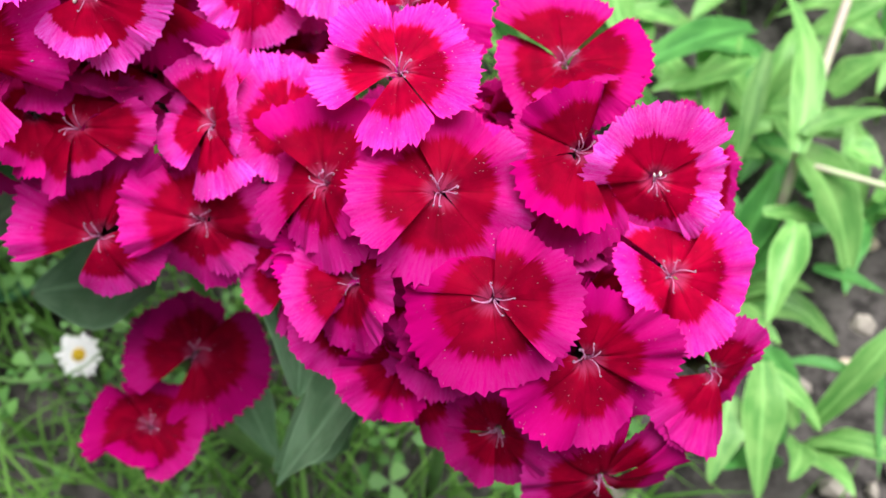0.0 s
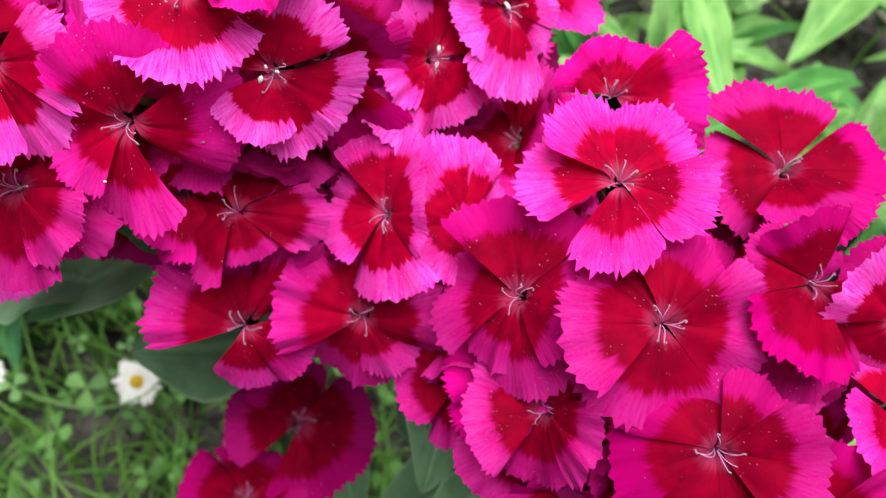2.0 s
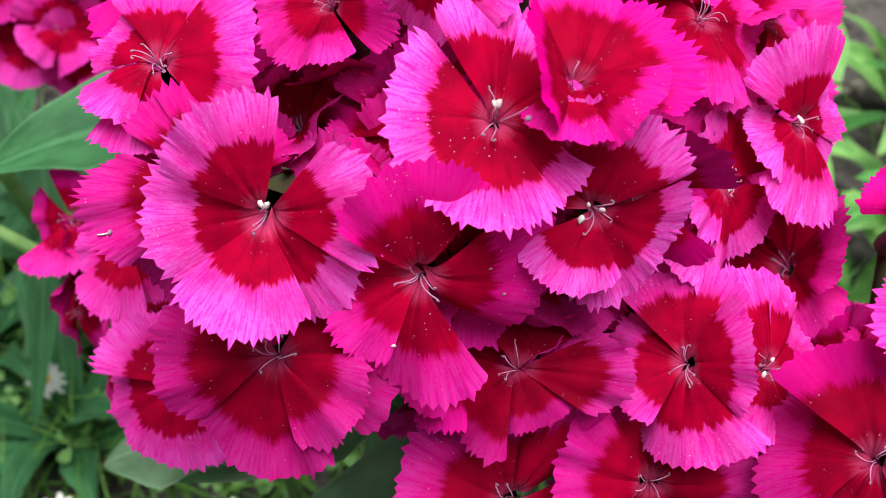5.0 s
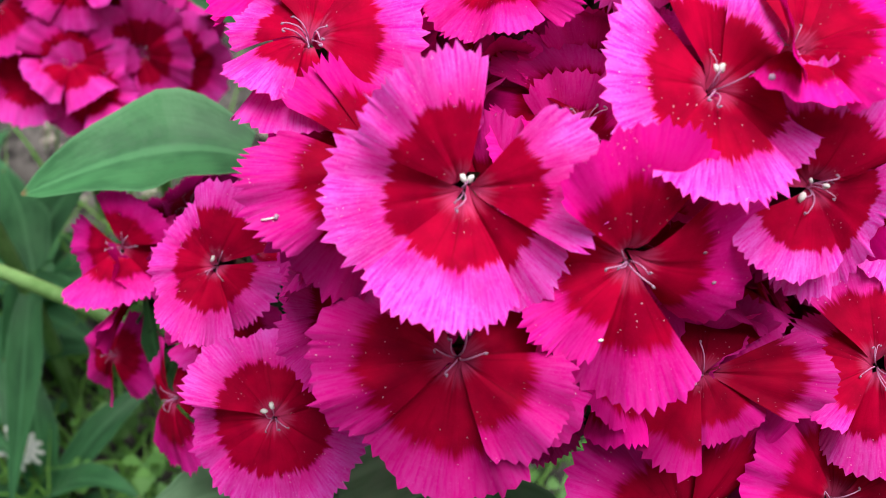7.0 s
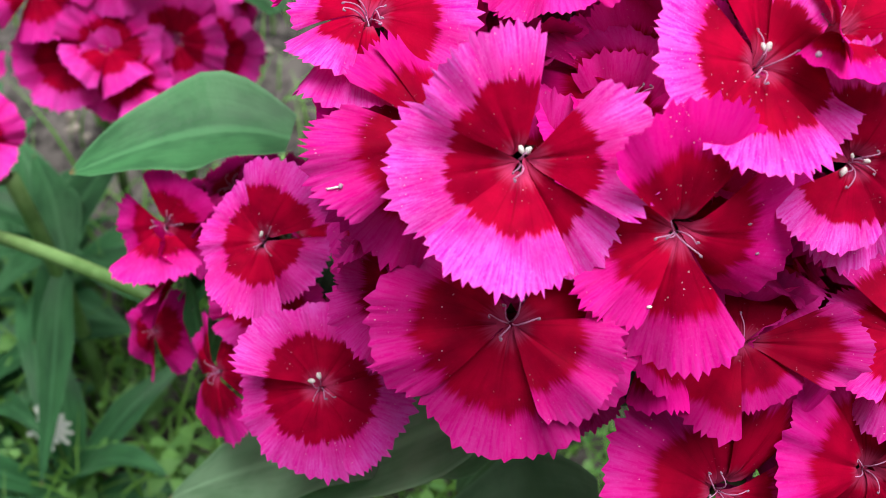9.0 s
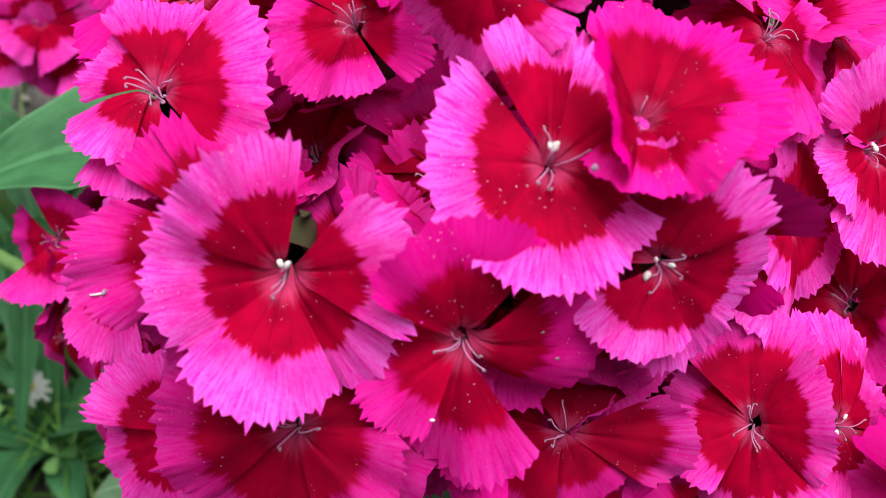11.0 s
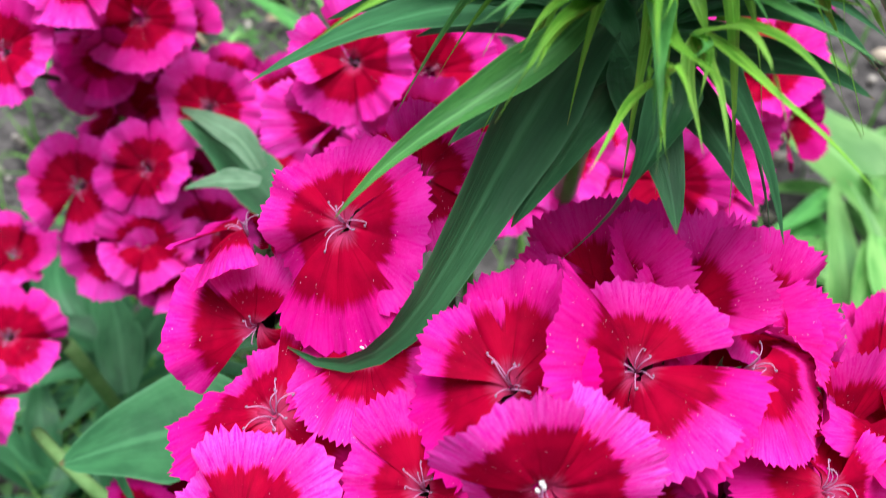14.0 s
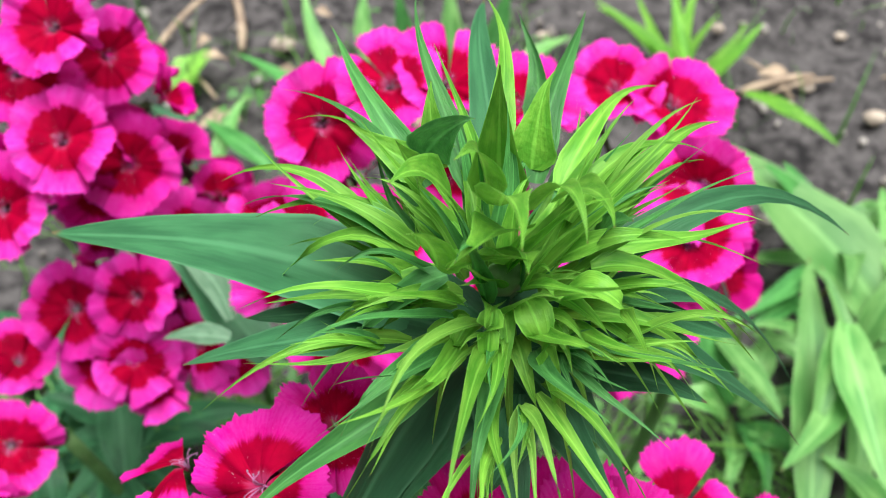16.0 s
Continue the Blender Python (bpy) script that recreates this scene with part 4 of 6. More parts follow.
bloom(head_j, (-0.1802, 0.3122, 0.2683), (0.641, -0.436, 0.631), 0.0138, 0.50, 0.64, 1, 0.30,
      ((11, 40, 0.95), (71, 23, 1.02), (142, 27, 0.99), (218, 12, 0.95), (294, 16, 0.95),))
bloom(head_j, (-0.2010, 0.2693, 0.2519), (0.234, -0.532, 0.814), 0.0139, 0.50, 0.64, 1, 0.30,
      ((63, 37, 1.06), (132, 54, 1.00), (205, 23, 0.96), (280, 31, 1.01), (353, 21, 1.08),))
bloom(head_j, (-0.2000, 0.2993, 0.2731), (0.316, -0.688, 0.653), 0.0151, 0.50, 0.64, 1, 0.30,
      ((43, 47, 1.05), (105, 12, 1.01), (177, 32, 0.97), (249, 44, 1.04), (318, 42, 1.02),))
bloom(head_j, (-0.1782, 0.2976, 0.2394), (0.366, -0.685, 0.629), 0.0159, 0.50, 0.64, 1, 0.30,
      ((33, 26, 1.02), (108, 29, 1.00), (184, 42, 1.05), (251, 5, 1.00), (319, 31, 1.01),))
bloom(head_m, (-0.2273, 0.2651, 0.1713), (0.145, 0.129, 0.981), 0.0144, 0.50, 0.64, 1, 0.30,
      ((21, 11, 1.02), (97, 37, 1.04), (162, 27, 0.97), (236, 43, 1.02), (316, 39, 1.03),))
bloom(head_m, (-0.2159, 0.2323, 0.1778), (0.280, -0.612, 0.739), 0.0147, 0.50, 0.64, 1, 0.30,
      ((6, 12, 0.96), (82, 23, 1.05), (153, 33, 1.01), (224, 33, 1.03), (297, 33, 1.01),))
bloom(head_m, (-0.2238, 0.2187, 0.1688), (-0.020, -0.685, 0.728), 0.0156, 0.50, 0.64, 1, 0.30,
      ((58, 38, 1.00), (133, 30, 1.01), (199, 23, 1.00), (276, 10, 0.97), (339, 25, 1.03),))
bloom(head_k, (-0.1128, 0.2536, 0.2668), (0.072, -0.666, 0.743), 0.0144, 0.50, 0.64, 1, 0.30,
      ((74, 46, 0.99), (142, 32, 0.99), (221, 13, 0.98), (284, 22, 1.00), (8, 18, 1.02),))
bloom(head_k, (-0.1177, 0.2535, 0.2483), (-0.126, -0.727, 0.675), 0.0158, 0.50, 0.64, 1, 0.30,
      ((53, -3, 1.00), (121, 32, 1.00), (185, 2, 0.97), (270, 36, 1.07), (341, 50, 0.99),))
bloom(head_k, (-0.0988, 0.2500, 0.2510), (-0.045, -0.743, 0.668), 0.0139, 0.50, 0.64, 1, 0.30,
      ((9, 47, 1.01), (92, 53, 0.99), (163, 29, 0.97), (232, 38, 1.04), (305, 32, 1.05),))
bloom(head_k, (-0.0666, 0.2573, 0.2362), (0.012, -0.541, 0.841), 0.0159, 0.50, 0.64, 1, 0.30,
      ((69, 39, 0.98), (142, 41, 0.98), (207, 47, 1.02), (282, 48, 1.06), (357, 29, 1.00),))
bloom(head_k, (-0.0969, 0.2912, 0.2833), (0.115, -0.245, 0.963), 0.0140, 0.50, 0.64, 1, 0.30,
      ((58, 32, 0.96), (133, 19, 1.00), (202, 19, 1.02), (273, 17, 0.96), (351, 22, 1.01),))
bloom(head_k, (-0.0832, 0.2960, 0.2795), (0.241, -0.388, 0.890), 0.0156, 0.50, 0.64, 1, 0.30,
      ((75, 17, 0.98), (140, 50, 0.93), (225, 42, 1.00), (290, 33, 0.97), (1, 30, 0.99),))
bloom(head_k, (-0.1142, 0.2851, 0.2743), (0.153, -0.588, 0.794), 0.0160, 0.50, 0.64, 1, 0.30,
      ((52, 43, 1.04), (116, 16, 0.97), (196, 7, 0.96), (265, 39, 1.01), (337, 29, 0.97),))
bloom(head_k, (-0.0629, 0.2931, 0.2757), (0.144, -0.067, 0.987), 0.0146, 0.50, 0.64, 1, 0.30,
      ((78, 20, 1.02), (147, 51, 0.98), (217, 7, 1.01), (289, 20, 1.02), (359, 29, 0.98),))
bloom(head_n, (-0.0292, 0.2549, 0.2327), (-0.302, -0.576, 0.760), 0.0148, 0.50, 0.64, 1, 0.30,
      ((61, 23, 1.01), (133, 22, 1.01), (211, 15, 0.96), (277, 15, 1.00), (346, 11, 1.00),))
bloom(head_n, (-0.0164, 0.2838, 0.2591), (-0.224, -0.588, 0.777), 0.0151, 0.50, 0.64, 1, 0.30,
      ((60, 37, 0.91), (137, 7, 0.94), (199, 31, 1.07), (275, 20, 0.99), (349, 49, 0.98),))
bloom(head_n, (-0.0185, 0.2716, 0.2506), (0.114, -0.442, 0.890), 0.0151, 0.50, 0.64, 1, 0.30,
      ((14, 26, 0.99), (90, 48, 0.99), (159, 46, 1.04), (230, 27, 0.96), (309, 15, 1.10),))
bloom(head_n, (-0.0224, 0.3106, 0.2602), (-0.018, -0.284, 0.959), 0.0159, 0.50, 0.64, 1, 0.30,
      ((37, 8, 0.96), (105, 26, 1.01), (175, 21, 0.97), (248, 42, 1.01), (317, 50, 0.98),))
bloom(head_n, (-0.0382, 0.3131, 0.2632), (0.112, -0.305, 0.946), 0.0141, 0.50, 0.64, 1, 0.30,
      ((38, 6, 0.96), (109, 24, 0.94), (175, 41, 0.98), (249, 21, 0.98), (325, 20, 1.01),))
# gap flowers at 0.90: shade deep in the head, set as petal colour
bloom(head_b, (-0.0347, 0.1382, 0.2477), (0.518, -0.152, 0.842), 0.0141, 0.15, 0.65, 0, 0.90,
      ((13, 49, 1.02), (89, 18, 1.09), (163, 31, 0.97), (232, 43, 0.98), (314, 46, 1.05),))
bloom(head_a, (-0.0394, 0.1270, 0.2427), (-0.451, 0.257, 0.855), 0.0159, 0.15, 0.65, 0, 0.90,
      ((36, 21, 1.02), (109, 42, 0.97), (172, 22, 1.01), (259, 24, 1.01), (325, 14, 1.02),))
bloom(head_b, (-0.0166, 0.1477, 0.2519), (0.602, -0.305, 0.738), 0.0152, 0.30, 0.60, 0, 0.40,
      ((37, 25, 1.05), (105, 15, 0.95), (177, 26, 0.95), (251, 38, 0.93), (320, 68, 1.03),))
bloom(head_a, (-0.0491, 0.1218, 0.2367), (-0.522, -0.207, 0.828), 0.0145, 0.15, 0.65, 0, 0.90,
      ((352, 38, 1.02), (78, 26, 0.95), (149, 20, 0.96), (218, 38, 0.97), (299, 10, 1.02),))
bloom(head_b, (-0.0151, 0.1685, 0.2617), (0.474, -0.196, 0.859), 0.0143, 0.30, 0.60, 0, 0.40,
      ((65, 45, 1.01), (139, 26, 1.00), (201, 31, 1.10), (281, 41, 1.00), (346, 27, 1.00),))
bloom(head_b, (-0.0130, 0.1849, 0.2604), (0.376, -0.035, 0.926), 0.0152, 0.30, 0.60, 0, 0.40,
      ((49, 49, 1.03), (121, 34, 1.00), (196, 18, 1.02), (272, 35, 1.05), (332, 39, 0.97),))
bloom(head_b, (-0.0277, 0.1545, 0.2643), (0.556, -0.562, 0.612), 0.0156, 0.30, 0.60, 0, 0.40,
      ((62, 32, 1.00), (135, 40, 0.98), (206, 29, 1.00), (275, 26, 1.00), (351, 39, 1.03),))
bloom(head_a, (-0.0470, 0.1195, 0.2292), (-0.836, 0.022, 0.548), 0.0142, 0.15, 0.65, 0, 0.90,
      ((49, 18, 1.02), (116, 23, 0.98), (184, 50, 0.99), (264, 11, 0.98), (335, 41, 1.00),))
bloom(head_b, (-0.0665, 0.1721, 0.2977), (-0.331, -0.335, 0.882), 0.0144, 0.30, 0.60, 0, 0.40,
      ((19, 28, 0.99), (110, 22, 1.01), (178, 43, 1.01), (242, 13, 0.94), (313, 29, 1.02),))
bloom(head_b, (-0.0564, 0.1722, 0.2961), (0.048, 0.139, 0.989), 0.0160, 0.30, 0.60, 0, 0.40,
      ((18, 27, 1.01), (92, 53, 1.01), (170, 51, 1.09), (230, 38, 1.01), (305, 52, 1.01),))
bloom(head_b, (-0.0498, 0.1738, 0.2919), (0.228, -0.368, 0.901), 0.0149, 0.30, 0.60, 0, 0.40,
      ((1, 22, 1.04), (82, 28, 1.02), (147, 49, 1.07), (218, 31, 0.99), (297, 31, 1.07),))
bloom(head_b, (-0.0437, 0.1744, 0.2921), (0.267, -0.154, 0.951), 0.0139, 0.30, 0.60, 0, 0.40,
      ((24, 44, 0.98), (95, 25, 0.90), (170, 25, 1.01), (241, 36, 0.96), (319, 25, 1.00),))
bloom(head_b, (-0.0360, 0.1696, 0.2882), (0.744, -0.036, 0.667), 0.0147, 0.30, 0.60, 0, 0.40,
      ((46, 12, 1.02), (121, 26, 1.00), (191, 45, 0.98), (269, 20, 1.00), (337, 40, 0.94),))
bloom(head_b, (-0.0318, 0.1597, 0.2869), (0.350, 0.037, 0.936), 0.0143, 0.30, 0.60, 0, 0.40,
      ((357, 64, 1.00), (76, 14, 1.07), (141, 51, 1.01), (224, 5, 0.97), (292, 29, 1.00),))
bloom(head_k, (-0.0772, 0.2500, 0.2314), (0.139, -0.547, 0.825), 0.0149, 0.50, 0.64, 1, 0.30,
      ((28, 24, 1.09), (106, 49, 1.01), (169, 41, 0.99), (242, 38, 0.99), (314, 28, 0.97),))
bloom(head_k, (-0.0884, 0.2503, 0.2446), (-0.034, -0.665, 0.746), 0.0152, 0.50, 0.64, 1, 0.30,
      ((29, 25, 0.96), (98, 2, 0.95), (175, 28, 1.03), (244, 8, 1.04), (310, 31, 1.01),))
bloom(head_k, (-0.1044, 0.2386, 0.2491), (-0.148, -0.774, 0.616), 0.0145, 0.50, 0.64, 1, 0.30,
      ((40, 19, 1.04), (103, 28, 0.99), (187, 21, 1.00), (255, 32, 1.02), (331, 18, 0.93),))
bloom(head_k, (-0.0571, 0.2622, 0.2270), (0.302, -0.161, 0.939), 0.0158, 0.50, 0.64, 1, 0.30,
      ((12, 28, 1.04), (81, 31, 0.97), (153, 19, 1.00), (230, 35, 1.06), (298, 15, 0.99),))
bloom(head_n, (-0.0406, 0.2466, 0.2396), (-0.280, -0.715, 0.641), 0.0146, 0.50, 0.64, 1, 0.30,
      ((69, 32, 1.01), (134, 19, 1.01), (218, 23, 1.03), (292, 13, 0.95), (353, 43, 0.99),))
bloom(head_n, (-0.0216, 0.2712, 0.2319), (-0.341, -0.596, 0.727), 0.0150, 0.50, 0.64, 1, 0.30,
      ((27, 14, 0.98), (84, 39, 0.94), (157, 41, 1.00), (236, 44, 1.03), (307, 44, 0.98),))
bloom(head_k, (-0.0967, 0.2600, 0.2583), (0.082, -0.765, 0.639), 0.0158, 0.50, 0.64, 1, 0.30,
      ((74, 24, 0.96), (135, 38, 1.00), (203, 24, 1.02), (288, 37, 1.02), (358, 30, 1.02),))
bloom(head_b, (-0.0431, 0.1651, 0.2604), (0.204, 0.074, 0.976), 0.0144, 0.30, 0.60, 0, 0.40,
      ((12, 13, 0.96), (76, 46, 0.95), (152, 11, 1.05), (232, 26, 1.06), (300, 62, 0.96),))
bloom(head_b, (-0.0385, 0.1678, 0.2596), (0.607, 0.091, 0.790), 0.0156, 0.30, 0.60, 0, 0.40,
      ((67, 13, 1.01), (133, 7, 1.01), (206, 31, 1.00), (286, 16, 1.06), (357, 9, 0.99),))
bloom(head_a, (-0.0186, 0.1307, 0.2605), (-0.590, -0.088, 0.802), 0.0139, 0.30, 0.60, 0, 0.40,
      ((24, 38, 0.99), (96, 19, 0.99), (168, 31, 1.05), (239, 5, 1.00), (311, 25, 1.01),))
bloom(head_h, (-0.1923, 0.2624, 0.1818), (0.106, -0.690, 0.716), 0.0146, 0.60, 0.62, 1, 0.35,
      ((54, 36, 1.00), (132, 22, 1.04), (197, 34, 1.08), (273, 22, 1.02), (342, 30, 0.97),))
bloom(head_h, (-0.1750, 0.2576, 0.1804), (-0.031, -0.783, 0.622), 0.0158, 0.60, 0.62, 1, 0.35,
      ((22, 1, 1.00), (94, 48, 0.97), (162, 53, 0.94), (238, 10, 0.98), (308, 35, 1.02),))
bloom(head_h, (-0.1635, 0.2687, 0.1848), (0.100, -0.834, 0.542), 0.0155, 0.60, 0.62, 1, 0.35,
      ((21, 32, 1.01), (98, 42, 1.03), (166, 30, 0.95), (241, 20, 1.01), (304, 30, 1.06),))
bloom(head_h, (-0.1514, 0.2693, 0.1807), (0.084, -0.767, 0.637), 0.0146, 0.60, 0.62, 1, 0.35,
      ((3, 24, 0.98), (81, 43, 0.94), (146, 31, 1.03), (222, 19, 1.04), (293, 5, 0.89),))
bloom(head_h, (-0.1750, 0.2900, 0.1811), (0.027, -0.866, 0.499), 0.0139, 0.60, 0.62, 1, 0.35,
      ((34, 34, 1.02), (102, 22, 0.97), (172, 45, 1.04), (252, -6, 1.04), (315, 12, 1.04),))
bloom(head_h, (-0.1873, 0.2800, 0.1841), (0.060, -0.630, 0.774), 0.0149, 0.60, 0.62, 1, 0.35,
      ((20, 38, 0.95), (95, 39, 1.04), (160, 16, 0.96), (229, 32, 0.97), (306, 13, 0.97),))

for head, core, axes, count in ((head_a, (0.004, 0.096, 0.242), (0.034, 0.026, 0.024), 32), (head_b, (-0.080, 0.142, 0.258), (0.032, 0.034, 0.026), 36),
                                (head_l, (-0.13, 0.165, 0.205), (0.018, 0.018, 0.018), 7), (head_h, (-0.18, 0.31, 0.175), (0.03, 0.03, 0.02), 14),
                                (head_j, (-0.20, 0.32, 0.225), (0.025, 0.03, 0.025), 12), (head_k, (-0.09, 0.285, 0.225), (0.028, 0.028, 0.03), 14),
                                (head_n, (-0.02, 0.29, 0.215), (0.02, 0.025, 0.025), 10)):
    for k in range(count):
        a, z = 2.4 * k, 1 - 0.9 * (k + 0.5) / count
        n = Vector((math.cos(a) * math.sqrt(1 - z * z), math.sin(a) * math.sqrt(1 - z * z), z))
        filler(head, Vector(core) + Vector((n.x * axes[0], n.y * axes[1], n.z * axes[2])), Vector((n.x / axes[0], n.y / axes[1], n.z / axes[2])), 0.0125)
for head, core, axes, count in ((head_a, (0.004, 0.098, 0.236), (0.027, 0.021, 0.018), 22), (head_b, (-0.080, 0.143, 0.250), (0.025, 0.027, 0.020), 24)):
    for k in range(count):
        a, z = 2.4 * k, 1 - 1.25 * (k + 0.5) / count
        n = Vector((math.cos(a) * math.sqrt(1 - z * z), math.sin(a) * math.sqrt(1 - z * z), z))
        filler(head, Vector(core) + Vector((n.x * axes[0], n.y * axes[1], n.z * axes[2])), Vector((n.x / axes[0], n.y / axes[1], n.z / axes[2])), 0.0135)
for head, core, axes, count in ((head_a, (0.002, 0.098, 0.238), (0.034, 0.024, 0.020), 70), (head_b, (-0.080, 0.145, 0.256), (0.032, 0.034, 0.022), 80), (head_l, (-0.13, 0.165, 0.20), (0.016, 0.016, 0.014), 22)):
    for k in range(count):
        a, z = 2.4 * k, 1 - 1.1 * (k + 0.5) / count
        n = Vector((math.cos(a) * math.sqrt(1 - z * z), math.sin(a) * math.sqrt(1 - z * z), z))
        p = Vector(core) + Vector((n.x * axes[0], n.y * axes[1], n.z * axes[2]))
        d = n.cross(Vector((rng.uniform(-1, 1), rng.uniform(-1, 1), rng.uniform(-1, 1)))).normalized()
        under(new("bract", leaf_mesh(p - d * 0.009, p + d * 0.009 + n * 0.003, 0.007, 0.02, leaf_old, n * 3, 0.0, 0.2, 0.4)), head)
for head, top in TOPS:
    foot = Vector(head.location)
    stem(head, (foot, (foot + Vector(top)) / 2 + Vector((0.006, 0, 0)), top), 0.0026)

# ---- green crown in bud ----
crown = plant("sweet_william_bud", (-0.062, 0.32, 0), "unopened sweet william crown of narrow bright green leaves", "budding sweet williams")
leaf(crown, None, (-0.1415, 0.2130, 0.3250), 0.0190, 0.08, leaf_old)
leaf(crown, None, (-0.1150, 0.1881, 0.3220), 0.0100, 0.12, leaf_old)
folded = winding(((-0.0715, 0.1850, 0.3400), (-0.0815, 0.1755, 0.3365), (-0.0905, 0.1690, 0.3335), (-0.1002, 0.1631, 0.3280)))
under(new("leaf", leaf_mesh(folded[0], folded[-1], 0.0050, 0.0, leaf_mid, (0.3, -0.4, 0.0), -0.3, 0.75, 0.35, taper=0.8, course=folded)), crown)
drooping = winding(((-0.0705, 0.1840, 0.3380), (-0.0841, 0.1703, 0.3210), (-0.0935, 0.1595, 0.3100), (-0.1092, 0.1635, 0.2970)))
under(new("leaf", leaf_mesh(drooping[0], drooping[-1], 0.0100, 0.0, leaf_old, (0.5, -0.5, 0.0), 0.35, 0.42, 0.22, taper=0.8, course=drooping)), crown)
leaf(crown, (-0.0624, 0.1817, 0.3350), (-0.0742, 0.1651, 0.3200), 0.0080, 0.02, leaf_old, -0.35)
leaf(crown, None, (-0.0474, 0.1686, 0.3180), 0.0070, 0.22, leaf_old)
leaf(crown, None, (-0.0102, 0.1963, 0.2900), 0.0100, 0.18, leaf_old)
leaf(crown, None, (-0.0068, 0.2263, 0.3180), 0.0070, 0.22, leaf_old)
leaf(crown, None, (-0.0108, 0.2095, 0.2920), 0.0080, 0.24, leaf_old)
leaf(crown, None, (-0.0283, 0.2097, 0.3380), 0.0080, 0.08, leaf_mid)
leaf(crown, None, (-0.0254, 0.2082, 0.3300), 0.0040, 0.05, leaf_mid)
leaf(crown, None, (-0.0969, 0.2379, 0.3480), 0.0100, 0.08, leaf_mid)
leaf(crown, None, (-0.1012, 0.2269, 0.3450), 0.0090, 0.12, leaf_mid)
leaf(crown, None, (-0.0991, 0.2227, 0.3450), 0.0060, 0.15, leaf_mid)
leaf(crown, None, (-0.0818, 0.2384, 0.3550), 0.0090, 0.06, leaf_mid)
leaf(crown, None, (-0.0715, 0.2382, 0.3570), 0.0090, 0.06, leaf_mid)
leaf(crown, None, (-0.0720, 0.2629, 0.3350), 0.0090, 0.10, leaf_old)
leaf(crown, None, (-0.0537, 0.2468, 0.3500), 0.0100, 0.08, leaf_mid)
leaf(crown, (-0.0670, 0.2045, 0.3500), (-0.0674, 0.2058, 0.3750), 0.0100, 0.04, leaf_young)
leaf(crown, (-0.0616, 0.2308, 0.3350), (-0.0653, 0.2482, 0.3450), 0.0060, 0.08, leaf_mid)
leaf(crown, (-0.0625, 0.2111, 0.3480), (-0.0599, 0.2207, 0.3600), 0.0090, 0.08, leaf_young)
leaf(crown, None, (-0.0341, 0.2281, 0.3450), 0.0080, 0.10, leaf_mid)
leaf(crown, None, (-0.0412, 0.2158, 0.3550), 0.0060, 0.10, leaf_mid)
leaf(crown, None, (-0.0435, 0.2324, 0.3450), 0.0080, 0.10, leaf_mid)
leaf(crown, None, (-0.0492, 0.2118, 0.3620), 0.0050, 0.08, leaf_young)
leaf(crown, None, (-0.1089, 0.2094, 0.3450), 0.0060, 0.18, leaf_mid)
leaf(crown, None, (-0.1063, 0.2078, 0.3380), 0.0080, 0.18, leaf_mid)
leaf(crown, None, (-0.1016, 0.2030, 0.3450), 0.0070, 0.12, leaf_young)
leaf(crown, None, (-0.0980, 0.2031, 0.3520), 0.0060, 0.12, leaf_young)
leaf(crown, None, (-0.1015, 0.1967, 0.3330), 0.0070, 0.20, leaf_young)
leaf(crown, None, (-0.1049, 0.1950, 0.3280), 0.0090, 0.12, leaf_old)
leaf(crown, None, (-0.0901, 0.1853, 0.3400), 0.0100, 0.16, leaf_young)
leaf(crown, None, (-0.0945, 0.1822, 0.3280), 0.0080, 0.12, leaf_mid)
leaf(crown, None, (-0.0899, 0.1824, 0.3300), 0.0050, 0.10, leaf_young)
leaf(crown, None, (-0.0848, 0.1785, 0.3220), 0.0040, 0.12, leaf_young)
leaf(crown, None, (-0.0840, 0.1767, 0.3180), 0.0040, 0.12, leaf_young)
leaf(crown, None, (-0.0820, 0.1833, 0.3150), 0.0090, 0.14, leaf_old)
leaf(crown, None, (-0.0672, 0.1704, 0.3250), 0.0070, 0.15, leaf_young)
leaf(crown, None, (-0.0591, 0.1733, 0.3400), 0.0070, 0.14, leaf_young)
leaf(crown, None, (-0.0642, 0.1757, 0.3450), 0.0060, 0.14, leaf_young)
leaf(crown, None, (-0.0740, 0.1751, 0.3330), 0.0070, 0.30, leaf_young)
leaf(crown, None, (-0.0621, 0.1746, 0.3180), 0.0060, 0.20, leaf_young)
leaf(crown, None, (-0.0533, 0.1723, 0.3220), 0.0100, 0.18, leaf_mid)
leaf(crown, None, (-0.0437, 0.1795, 0.3050), 0.0100, 0.18, leaf_old)
leaf(crown, None, (-0.0513, 0.1771, 0.3280), 0.0090, 0.22, leaf_mid)
leaf(crown, None, (-0.0444, 0.1809, 0.3400), 0.0100, 0.32, leaf_young)
leaf(crown, None, (-0.0421, 0.1796, 0.3320), 0.0060, 0.14, leaf_young)
leaf(crown, None, (-0.0352, 0.1853, 0.3200), 0.0060, 0.12, leaf_mid)
leaf(crown, None, (-0.0297, 0.1899, 0.3250), 0.0060, 0.12, leaf_mid)
leaf(crown, None, (-0.0307, 0.1891, 0.3350), 0.0080, 0.14, leaf_young)
leaf(crown, None, (-0.0333, 0.1886, 0.3400), 0.0080, 0.12, leaf_young)
leaf(crown, None, (-0.0372, 0.2146, 0.3520), 0.0080, 0.14, leaf_young)
leaf(crown, None, (-0.0419, 0.1952, 0.3550), 0.0070, 0.18, leaf_young)
leaf(crown, None, (-0.0434, 0.1919, 0.3520), 0.0060, 0.10, leaf_young)
leaf(crown, None, (-0.0288, 0.2015, 0.3220), 0.0110, 0.14, leaf_old)
